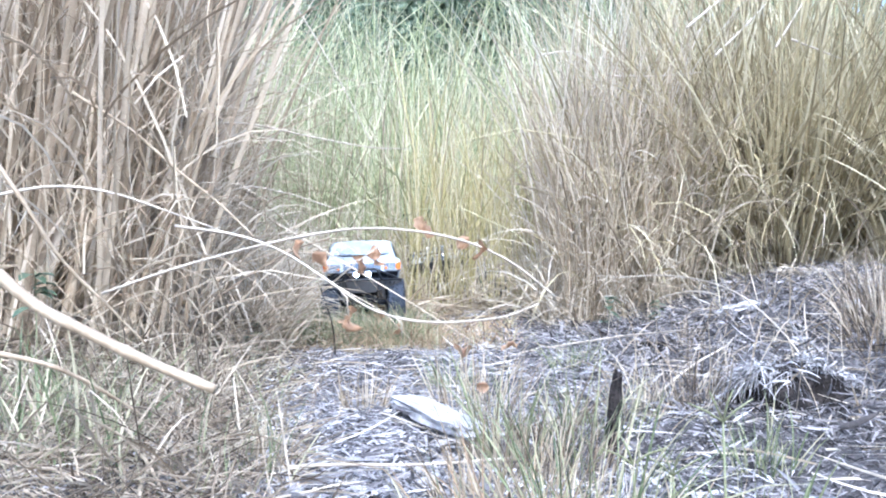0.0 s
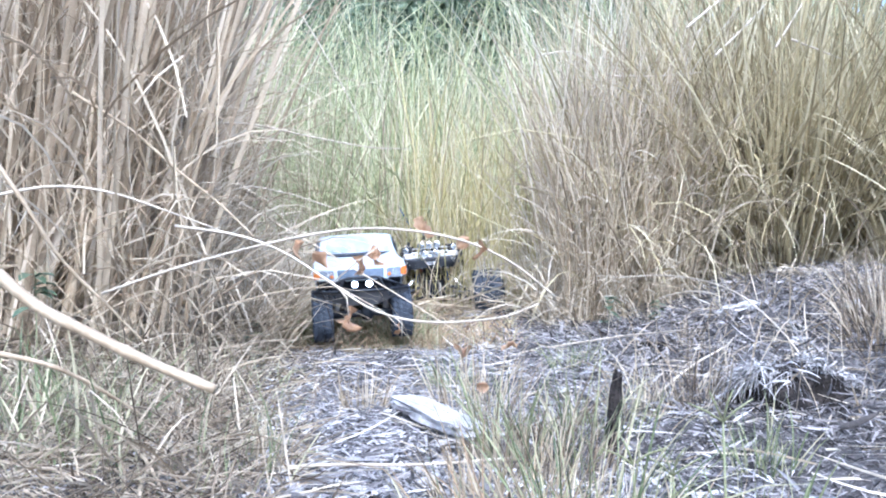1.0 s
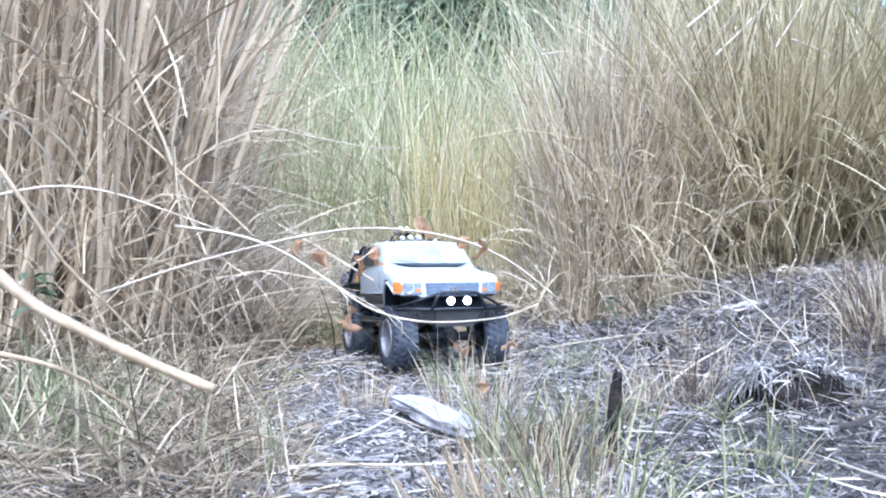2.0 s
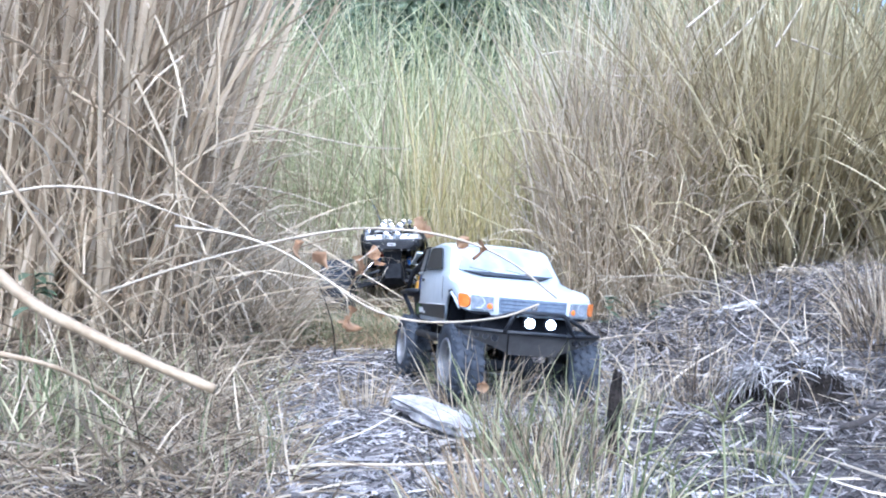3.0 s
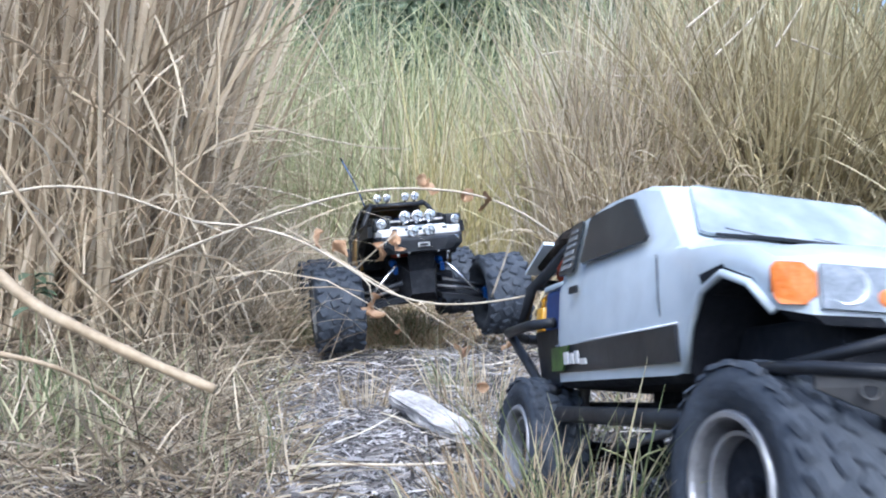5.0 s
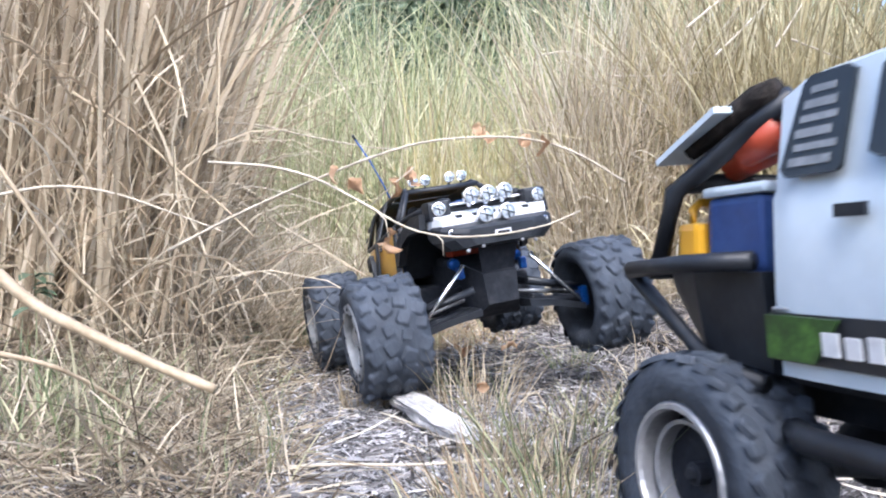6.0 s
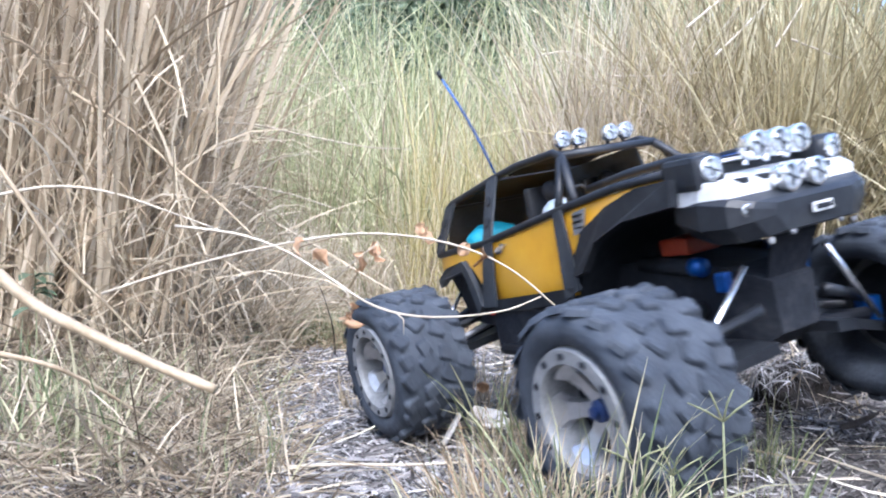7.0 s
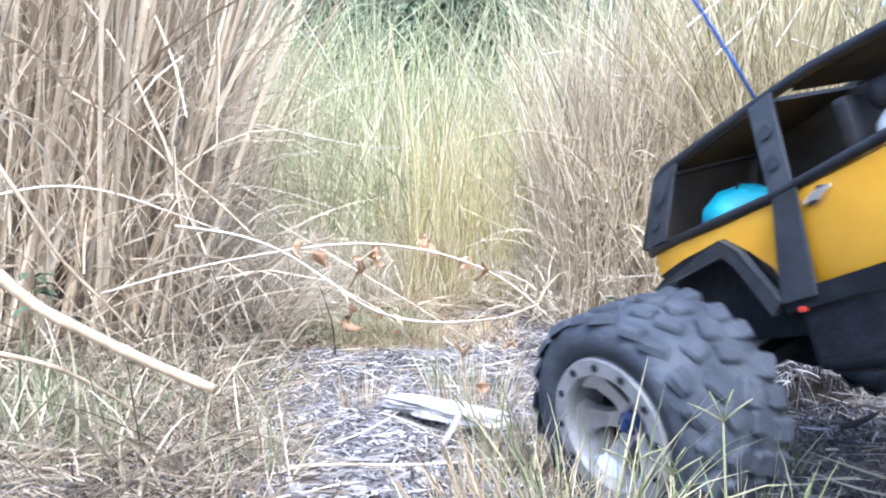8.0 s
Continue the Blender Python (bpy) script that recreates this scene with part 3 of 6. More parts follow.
# tufts of short grass close before the trucks' path
NEAR_TUFTS = [(0.017, 0.46, 43, 0.112, M_GREEN), (0.025, 0.49, 40, 0.119, M_STRAW), (0.040, 0.46, 78, 0.125, M_RUST), (0.058, 0.45, 78, 0.132, M_STRAW), (0.083, 0.46, 61, 0.152, M_GREEN),
              (0.073, 0.44, 51, 0.119, M_STRAW), (0.110, 0.46, 27, 0.112, M_GREEN), (0.135, 0.46, 24, 0.094, M_STRAW), (0.178, 0.44, 43, 0.094, M_GREEN), (0.183, 0.45, 19, 0.077, M_STRAW), (0.156, 0.44, 16, 0.077, M_STRAW)]
for x, y, n, tall, material in NEAR_TUFTS:
    tussock("grass_tuft", "thin tuft of withered tan grass close to the track" if material in (M_DULL, M_RUST, M_STRAW) else "thin tuft of half-green grass close to the track", n, x, y, 0.020, (tall * 0.55, tall * 1.05), (0.0010, 0.0020), material, 0.42, 0.5, 0.12)
# taller tufts on the trucks' line, pressed down as they pass
TALL_TUFTS = []
for x, y, n, tall, material in ((0.075, 0.87, 55, 0.145, M_GREEN), (0.105, 0.85, 45, 0.13, M_DULL), (0.145, 0.86, 40, 0.13, M_GREEN), (0.045, 0.90, 35, 0.10, M_DULL)):
    tuft = tussock("tall_tuft", "upright tuft of half-green grass on the track", n, x, y, 0.032, (tall * 0.45, tall * 1.1), (0.0012, 0.0024), material, 0.4, 0.45, 0.08)
    base = Vector((x, y, float(ground_z(np.float64(x), np.float64(y))) - 0.004))
    tuft.data.transform(Matrix.Translation(-base))
    TALL_TUFTS.append((tuft, base))
# yellow grass along the top of the bank
for x, y, n, tall in ((0.725, 1.30, 90, 0.20), (0.765, 1.36, 100, 0.22), (0.70, 1.24, 60, 0.15), (0.81, 1.44, 90, 0.22)):
    tussock("grass_tuft", "yellow-tan dry grass tuft on the bank", n, x, y, 0.06, (tall * 0.3, tall * 0.8), (0.0014, 0.0028), M_DULL, 0.5, 0.6, 0.2)
for i, (x, y, z) in enumerate(TUFTS):
    big = i in (0, 5)
    tussock("grass_tuft", "small tuft of half-green grass in the litter" if i % 3 == 1 else "small tuft of drying yellow grass in the litter", 110 if big else 55, x, y, 0.060 if big else 0.035,
            (0.04, 0.135) if big else (0.03, 0.09), (0.0010, 0.0022), M_GREEN if i % 3 == 1 else M_DULL if i % 3 else M_STRAW, 0.5, 0.4, 0.05)

# the litter goes on round and behind the standing place
litter("wood_chips", "grey chips strewn over the rest of the clearing", 14000, (-2.4, 2.4), (-2.6, 0.5), (0.012, 0.05), (0.002, 0.006), M_CHIP, 2, 0.18, (0.001, 0.012))
litter("straw_litter", "fallen straw over the rest of the clearing", 5000, (-5.0, 5.0), (-4.5, 0.5), (0.06, 0.22), (0.002, 0.006), M_STRAW, 3, 0.10, (0.003, 0.02))


# ---- wheels ----
def add_lug(bm, deep, wide, long, m):
    """A tread block with cut corners that narrows outwards."""
    rings = []
    for x, k in ((-0.5, 1.08), (0.2, 1.0), (0.5, 0.84)):
        y, z, c = wide * 0.5 * k, long * 0.5 * k, 0.74
        rings.append([bm.verts.new(m @ Vector((deep * x, a, b))) for a, b in ((-y, -z * c), (-y * c, -z), (y * c, -z), (y, -z * c), (y, z * c), (y * c, z), (-y * c, z), (-y, z * c))])
    for r0, r1 in zip(rings, rings[1:]):
        for i in range(8):
            bm.faces.new((r0[i], r0[(i + 1) % 8], r1[(i + 1) % 8], r1[i]))
    bm.faces.new(rings[-1])


def wheel(name, parent, place, radius, width, rim_r, spokes, lugs, side, rim_mat, spoke_mat, hub_mat, label):
    """A wheel with tread blocks, a spoked rim and a hub. side is -1 or 1, towards the outer face. Returns the keyed wheel."""
    hub = new(name)
    hub.parent = parent
    hub.location = place
    tagged(hub, label)
    h = width / 2
    bm = bmesh.new()
    add_lathe(bm, [(rim_r * 0.98, -h * 0.72), (rim_r * 1.08, -h * 0.95), (radius * 0.82, -h), (radius * 0.93, -h * 0.88), (radius * 0.965, -h * 0.5),
                   (radius * 0.965, h * 0.5), (radius * 0.93, h * 0.88), (radius * 0.82, h), (rim_r * 1.08, h * 0.95), (rim_r * 0.98, h * 0.72)], 40, hollow=True)
    part("tyre", bm, M_TYRE, hub, "grey-black rubber tyre", smooth=True)
    bm = bmesh.new()
    for row, (y0, w) in enumerate(((-0.72, 0.42), (-0.24, 0.4), (0.24, 0.4), (0.72, 0.42))):
        for k in range(lugs):
            a = 2 * math.pi * (k + (0.5 if row % 2 else 0.0) + 0.12 * math.sin(k * 2.7 + row)) / lugs
            outer = abs(y0) > 0.5
            turn = Matrix.Rotation(-a, 4, "Y") @ Matrix.Translation((radius * (0.945 if outer else 0.972), y0 * h, 0))
            turn = turn @ Matrix.Rotation((0.5 if row < 2 else -0.5) * (1 if k % 2 else 0.6), 4, "X") @ Matrix.Rotation(-0.28 * (1 if y0 > 0 else -1) if outer else 0, 4, "Z")
            add_lug(bm, radius * (0.085 if spokes else 0.062), w * h * (1.0 if k % 3 else 0.8), 2 * math.pi * radius / lugs * (0.78 if k % 2 else 0.64), turn)
    tagged(part("tread", bm, M_TYRE, hub, "knobbly rubber tread blocks"), kind="stuff")
    o = side * h
    lip = 0.77 if rim_r > 0.04 else 0.90
    bm = bmesh.new()
    add_lathe(bm, [(rim_r * lip, o * 0.2), (rim_r * lip, o * 0.88), (rim_r * (lip + 0.03), o * 0.98), (rim_r, o * 0.98), (rim_r * 1.04, o * 0.86), (rim_r * 1.04, o * 0.2)], 40, hollow=True)
    part("rim", bm, rim_mat, hub, "round metal bead ring", smooth=False)
    if rim_r < 0.04:
        part("inner_ring", add_lathe(bmesh.new(), [(rim_r * 0.70, o * 0.30), (rim_r * 0.70, o * 0.66), (rim_r * 0.76, o * 0.70), (rim_r * 0.78, o * 0.30)], 32, hollow=True), rim_mat, hub, "bright inner ring", smooth=False)
    for k in range(12 if rim_r > 0.04 else 0):
        a = 2 * math.pi * k / 12
        bolt = add_lathe(bmesh.new(), [(rim_r * 0.055, 0.0), (rim_r * 0.055, side * 0.0010), (rim_r * 0.03, side * 0.0014)], 8, Matrix.Translation((rim_r * 0.90 * math.cos(a), o * 0.98, rim_r * 0.90 * math.sin(a))))
        part("bolt", bolt, M_DARK, hub, "", smooth=False)
    for k in range(spokes):
        bm = bmesh.new()
        a = 2 * math.pi * k / spokes
        m = Matrix.Rotation(-a, 4, "Y")
        half0, half1 = rim_r * 0.15, rim_r * 0.33
        ring = []
        for r, hw, y in ((rim_r * 0.16, half0, o * 0.42), (rim_r * 0.40, half0 * 0.86, o * 0.50), (rim_r * 0.62, half0 * 1.15, o * 0.62), (rim_r * 0.76, half1, o * 0.78), (rim_r * 0.83, half1 * 1.05, o * 0.86)):
            ring.append([m @ Vector((r, y - o * 0.16, -hw)), m @ Vector((r, y - o * 0.16, hw)), m @ Vector((r, y, hw * 0.8)), m @ Vector((r, y, -hw * 0.8))])
        add_loft(bm, ring)
        part("spoke", bm, spoke_mat, hub, "")
    bm = bmesh.new()
    add_lathe(bm, [(rim_r * 0.80, o * 0.05), (rim_r * 0.80, o * (0.14 if spokes else 0.34)), (rim_r * 0.30, o * (0.12 if spokes else 0.26))], 28)
    part("wheel_well", bm, M_DARK, hub)
    bm = bmesh.new()
    add_lathe(bm, [(rim_r * 0.17, o * 0.2), (rim_r * 0.17, o * 0.52), (rim_r * 0.10, o * 0.56), (rim_r * 0.09, o * 0.64), (rim_r * 0.04, o * 0.66)], 12)
    part("hub_nut", bm, hub_mat, hub, smooth=False)
    return hub


def mirrored(pts):
    return [(p[0], -p[1], p[2]) for p in pts]


def panel(name, outline, normal, material, parent, label="", thick=0.002):
    """A thin plate standing proud of the skin below it."""
    n = Vector(normal).normalized()
    return part(name, add_slab(bmesh.new(), [Vector(p) + n * 0.0012 for p in outline], n * thick), material, parent, label)


# ---- the white toy pickup ----
def make_pickup():
    t = tagged(new("toy_pickup"), "white radio-controlled toy pickup truck with lit spot lamps", "toy truck")
    # x, bottom z, bottom half width, belt z, belt half width, top z, top half width
    S = [(-0.110, 0.112, 0.084, 0.186, 0.086, 0.224, 0.081), (-0.105, 0.108, 0.090, 0.188, 0.093, 0.232, 0.086), (-0.090, 0.108, 0.092, 0.188, 0.096, 0.237, 0.088), (-0.02, 0.108, 0.093, 0.189, 0.096, 0.241, 0.088),
         (0.022, 0.108, 0.093, 0.189, 0.096, 0.2395, 0.086), (0.041, 0.108, 0.093, 0.188, 0.096, 0.2350, 0.0815), (0.083, 0.108, 0.093, 0.181, 0.097, 0.1905, 0.0905),
         (0.098, 0.110, 0.094, 0.179, 0.098, 0.1875, 0.085), (0.106, 0.134, 0.097, 0.176, 0.100, 0.1855, 0.084), (0.122, 0.152, 0.100, 0.174, 0.102, 0.1815, 0.083), (0.146, 0.158, 0.102, 0.171, 0.103, 0.176, 0.081),
         (0.168, 0.150, 0.102, 0.166, 0.102, 0.173, 0.078), (0.180, 0.134, 0.098, 0.159, 0.101, 0.167, 0.078), (0.193, 0.131, 0.089, 0.158, 0.091, 0.163, 0.076), (0.2025, 0.131, 0.063, 0.1565, 0.065, 0.160, 0.062), (0.206, 0.132, 0.051, 0.156, 0.052, 0.159, 0.050)]
    bm = bmesh.new()
    rings = []
    for x, zb, wb, zm, wm, zt, wt in S:
        zr = zb + (zm - zb) * 0.45
        half = [(x, -wb * 0.93, zb), (x, -wb, zb + 0.004), (x, -wm * 1.0, zr), (x, -wm, zm - 0.003), (x, -wm * 0.975, zm + 0.003), (x, -wt, zt - 0.004), (x, -wt * 0.9, zt), (x, -wt * 0.4, zt + 0.003)]
        rings.append(half + mirrored(half)[::-1])
    add_loft(bm, rings)
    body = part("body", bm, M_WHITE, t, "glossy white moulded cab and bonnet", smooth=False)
    for f in body.data.polygons:
        f.use_smooth = True
    body.data.set_sharp_from_angle(angle=radians(28))
    # the dim open wheel well is put into the colour of these white body faces
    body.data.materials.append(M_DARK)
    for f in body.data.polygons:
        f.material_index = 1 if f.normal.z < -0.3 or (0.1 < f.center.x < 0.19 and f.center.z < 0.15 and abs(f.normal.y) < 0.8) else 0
    # glazing
    panel("windscreen", [(0.0445, -0.064, 0.2325), (0.0452, -0.060, 0.2335), (0.0452, 0.060, 0.2335), (0.0445, 0.064, 0.2325), (0.0800, 0.078, 0.1950), (0.0815, 0.074, 0.1934), (0.0815, -0.074, 0.1934), (0.0800, -0.078, 0.1950)], (0.66, 0, 0.70), M_SCREEN, t, "bluish reflecting windscreen")
    for s in (-1, 1):
        panel("side_window", [(0.020, s * 0.0872, 0.229), (0.010, s * 0.0878, 0.231), (-0.046, s * 0.0885, 0.232), (-0.050, s * 0.0890, 0.229), (-0.052, s * 0.0950, 0.198), (-0.048, s * 0.0955, 0.196), (0.052, s * 0.0950, 0.194), (0.054, s * 0.0945, 0.197)][::s], (0, s, 0.26), M_WINDOW, t, "dark side window")
        panel("quarter_window", [(-0.062, s * 0.0888, 0.231), (-0.065, s * 0.0885, 0.233), (-0.083, s * 0.0890, 0.2325), (-0.087, s * 0.0895, 0.229), (-0.095, s * 0.0950, 0.196), (-0.092, s * 0.0955, 0.193), (-0.066, s * 0.0958, 0.193), (-0.064, s * 0.0955, 0.195)][::s], (0, s, 0.16), M_WINDOW, t, "small dark rear window with pale stickers")
        for k, (x0, x1) in enumerate(((-0.069, -0.090), (-0.067, -0.088), (-0.070, -0.088), (-0.068, -0.086), (-0.069, -0.085), (-0.070, -0.082))):
            z, h = 0.1985 + k * 0.0056, 0.0017 - 0.0003 * (k % 2)
            y = 0.0984 - (z - 0.190) * 0.185
            panel("decal_bar", [(x0, s * (y - h * 0.16), z + h), (x1, s * (y - h * 0.16), z + h), (x1, s * (y + h * 0.16), z - h), (x0, s * (y + h * 0.16), z - h)][::s], (0, s, 0.16), M_STICKER, t, "", 0.0006)
        panel("door_handle", [(-0.052, s * 0.0975, 0.181), (-0.066, s * 0.0975, 0.181), (-0.066, s * 0.0975, 0.176), (-0.052, s * 0.0975, 0.176)][::s], (0, s, 0), M_BLACK, t, "black recessed door handle")
        panel("lower_band", [(0.092, s * 0.0965, 0.139), (-0.106, s * 0.0925, 0.139), (-0.106, s * 0.0905, 0.119), (0.092, s * 0.0945, 0.119)][::s], (0, s, -0.1), M_BAND, t, "grey band along the lower door")
        tube_part("side_moulding", [(0.092, s * 0.0975, 0.1400), (-0.106, s * 0.0935, 0.1400)], 0.0009, M_SILVER, t, seg=5)
        panel("decal_block", [(-0.066, s * 0.0972, 0.138), (-0.106, s * 0.0960, 0.138), (-0.106, s * 0.0942, 0.120), (-0.080, s * 0.0955, 0.120)][::s], (0, s, -0.1), M_LIME, t, "green decal", 0.0012)
        for k, (x0, x1, z0, z1) in enumerate(((-0.074, -0.066, 0.124, 0.133), (-0.063, -0.056, 0.124, 0.132), (-0.053, -0.046, 0.124, 0.133), (-0.043, -0.032, 0.123, 0.127))):
            panel("decal_bar", [(x1, s * 0.0982, z1), (x0, s * 0.0982, z1), (x0, s * 0.0972, z0), (x1, s * 0.0972, z0)][::s], (0, s, -0.1), M_SILVER, t, "", 0.001)
        tube_part("door_seam", [(0.066, s * 0.0972, 0.183), (0.070, s * 0.0978, 0.155), (0.070, s * 0.0955, 0.140)], 0.0004, M_DARK, t, seg=5)
        tube_part("arch_trim", [(0.098, s * 0.0955, 0.113), (0.107, s * 0.0985, 0.136), (0.123, s * 0.1015, 0.153), (0.146, s * 0.1035, 0.159), (0.168, s * 0.1035, 0.151), (0.180, s * 0.099, 0.137)], 0.0022, M_WHITE, t)
        # headlamp with its amber corner
        panel("headlamp", [(0.1940, s * 0.0870, 0.1570), (0.2045, s * 0.0570, 0.1555), (0.2045, s * 0.0560, 0.1365), (0.1938, s * 0.0860, 0.1375)][::s], (0.9, s * 0.4, 0.05), M_HEADLAMP, t, "clear headlamp lens")
        panel("indicator", [(0.1815, s * 0.1005, 0.1560), (0.1840, s * 0.0990, 0.1585), (0.1910, s * 0.0910, 0.1575), (0.1940, s * 0.0870, 0.1530), (0.1938, s * 0.0865, 0.1430), (0.1905, s * 0.0900, 0.1390), (0.1840, s * 0.0975, 0.1395), (0.1818, s * 0.0990, 0.1430)][::s], (0.55, s * 0.85, 0.05), M_AMBER, t, "amber corner indicator")
        lens = bmesh.new()
        add_lathe(lens, [(0.0090, 0.0), (0.0090, 0.0034), (0.0082, 0.0044), (0.0056, 0.0034), (0.0020, 0.0030)], 20, Matrix.Translation((0.1968, s * 0.0755, 0.1475)) @ Matrix.Rotation(s * 0.41 - math.pi / 2, 4, "Z"))
        part("reflector", lens, M_LENS, t, "round clear lens over a chrome reflector", smooth=False)
        side = bmesh.new()
        add_lathe(side, [(0.0058, 0.0), (0.0058, 0.003), (0.0025, 0.0045)], 16, Matrix.Translation((0.2020, s * 0.0615, 0.1430)) @ Matrix.Rotation(s * 0.41 - math.pi / 2, 4, "Z"))
        part("turn_signal", side, M_AMBER, t, "small amber lens", smooth=False)
        # wipers
        tube_part("wiper", [(0.0865, s * 0.030 + 0.024, 0.1925), (0.0825, s * 0.030, 0.1965), (0.0785, s * 0.030 - 0.03, 0.2005)], 0.0009, M_BLACK, t, seg=5)
    panel("cowl_panel", [(0.0850, -0.070, 0.1925), (0.0850, 0.070, 0.1925), (0.114, 0.046, 0.1862), (0.114, -0.046, 0.1862)], (0.2, 0, 1), M_BLACK, t, "black cowl vent")
    panel("grille", [(0.2065, -0.0505, 0.1565), (0.2065, 0.0505, 0.1565), (0.2075, 0.0490, 0.1345), (0.2075, -0.0490, 0.1345)], (1, 0, 0), M_GRILLE, t, "blue-grey grille")
    for k in range(4):
        tube_part("grille_bar", [(0.2108, -0.048, 0.1375 + k * 0.0052), (0.2104, 0.048, 0.1375 + k * 0.0052)], 0.0006, M_GRILLE, t, seg=5)
    panel("badge", [(0.2108, -0.006, 0.149), (0.2108, 0.006, 0.149), (0.2108, 0.004, 0.142), (0.2108, -0.004, 0.142)], (1, 0, 0), M_CHROME, t, "small chrome badge")
    # bumper: a folded grey plate under black bars, three round holes each side
    bm = bmesh.new()
    add_slab(bm, [(0.240, -0.044, 0.108), (0.240, 0.044, 0.108), (0.217, 0.036, 0.079), (0.217, -0.036, 0.079)], (-0.003, 0, 0))
    bumper = part("bumper_plate", bm, M_GREYPLATE, t, "grey folded metal bumper plate")
    for s in (-1, 1):
        bm = bmesh.new()
        add_slab(bm, [(0.240, s * 0.0445, 0.108), (0.209, s * 0.101, 0.109), (0.206, s * 0.099, 0.103), (0.217, s * 0.0365, 0.081)], (-0.003, -s * 0.001, 0))
        wing = part("bumper_wing", bm, M_GREYPLATE, t, "angled grey bumper wing with round holes")
        for k in range(3):
            hole = bmesh.new()
            f = 0.25 + 0.2 * k
            c = Vector((0.2375 - 0.031 * f - 0.003, s * (0.0445 + 0.0565 * f), 0.0995 + 0.006 * f))
            add_lathe(hole, [(0.0046 - 0.0006 * k, -0.001), (0.0046 - 0.0006 * k, 0.0022), (0.0036 - 0.0005 * k, 0.0026)], 14, Matrix.Translation(c) @ Matrix.Rotation(s * 0.45 - math.pi / 2, 4, "Z"))
            part("bumper_hole", hole, M_DARK, wing)
            ring = add_lathe(bmesh.new(), [(0.0046 - 0.0006 * k, 0.0014), (0.0050 - 0.0006 * k, 0.0014), (0.0050 - 0.0006 * k, 0.0030), (0.0046 - 0.0006 * k, 0.0030)], 14, Matrix.Translation(c) @ Matrix.Rotation(s * 0.45 - math.pi / 2, 4, "Z"), hollow=True)
            part("hole_rim", ring, M_GREYPLATE, wing)
        tube_part("plate_seam", [(0.2405, s * 0.0442, 0.108), (0.2175, s * 0.0362, 0.0795)], 0.0011, M_BLACK, t, seg=5)
        tube_part("brace_bar", [(0.238, s * 0.036, 0.137), (0.212, s * 0.076, 0.122), (0.188, s * 0.098, 0.113)], 0.0028, M_BLACK, t)
    tube_part("bumper_bar", [(0.150, -0.098, 0.113), (0.209, -0.102, 0.111), (0.241, -0.045, 0.110), (0.241, 0.045, 0.110), (0.209, 0.102, 0.111), (0.150, 0.098, 0.113)], 0.0030, M_BLACK, t, "black tubular bumper bar")
    tube_part("bumper_hoop", [(0.241, -0.050, 0.109), (0.240, -0.038, 0.134), (0.241, -0.031, 0.138), (0.241, 0.031, 0.138), (0.240, 0.038, 0.134), (0.241, 0.050, 0.109)], 0.0031, M_BLACK, t, "black hoop over the spot lamps")
    for s in (-1, 1):
        bm = bmesh.new()
        turn = Matrix.Translation((0.236, s * 0.0152, 0.1242)) @ Matrix.Rotation(-math.pi / 2, 4, "Z")
        add_lathe(bm, [(0.005, -0.010), (0.0070, -0.004), (0.0080, 0.003), (0.0080, 0.005), (0.0070, 0.005)], 20, turn)
        lamp_body = part("spot_lamp", bm, M_BLACK, t, "lit round white spot lamp", smooth=False)
        bm = bmesh.new()
        add_lathe(bm, [(0.0067, 0.0045), (0.0067, 0.006), (0.0045, 0.0076), (0.002, 0.0082)], 20, turn)
        part("lit_lens", bm, M_GLOW, lamp_body, "glowing white lens", smooth=True)
    # running gear
    for s in (-1, 1):
        box_part("frame_rail", (0.0, s * 0.036, 0.092), (0.42, 0.010, 0.016), M_DARK, t)
        tube_part("rock_slider", [(0.105, s * 0.085, 0.088), (0.09, s * 0.094, 0.088), (-0.09, s * 0.094, 0.088), (-0.105, s * 0.085, 0.088)], 0.006, M_BLACK, t, "black side bar")
        for x in (0.1565, -0.1565):
            tube_part("shock", [(x, s * 0.055, 0.066), (x - 0.012 * (1 if x > 0 else -1), s * 0.048, 0.150)], [0.006, 0.006], M_ALU, t)
            tube_part("link_bar", [(x, s * 0.040, 0.055), (x * 0.18, s * 0.032, 0.082)], 0.0035, M_ALU, t)
    box_part("gearbox", (0.0, 0, 0.098), (0.13, 0.065, 0.03), M_DARK, t, bevel=0.004)
    box_part("motor_block", (0.10, 0, 0.124), (0.17, 0.135, 0.030), M_DARK, t, bevel=0.004)
    for x in (0.1565, -0.1565):
        tube_part("axle", [(x, -0.075, 0.0585), (x, -0.02, 0.0585), (x, 0.02, 0.0585), (x, 0.075, 0.0585)], [0.009, 0.008, 0.008, 0.009], M_DARK, t)
        bm = bmesh.new()
        bmesh.ops.create_uvsphere(bm, u_segments=14, v_segments=10, radius=0.019)
        for v in bm.verts:
            v.co = Vector((v.co.x + x, v.co.y * 0.8 + 0.012, v.co.z + 0.0585))
        part("axle_housing", bm, M_DARK, t, smooth=True)
    # tube bed and its load
    bm = bmesh.new()
    bed = [(-0.117, 0.110, 0.084, 0.090), (-0.160, 0.116, 0.086, 0.093), (-0.205, 0.142, 0.070, 0.074)]
    add_loft(bm, [[(x, -w0, zb), (x, -w1, 0.155), (x, w1, 0.155), (x, w0, zb)] for x, zb, w0, w1 in bed])
    part("bed_tray", bm, M_BLACK, t, "black plastic bed")
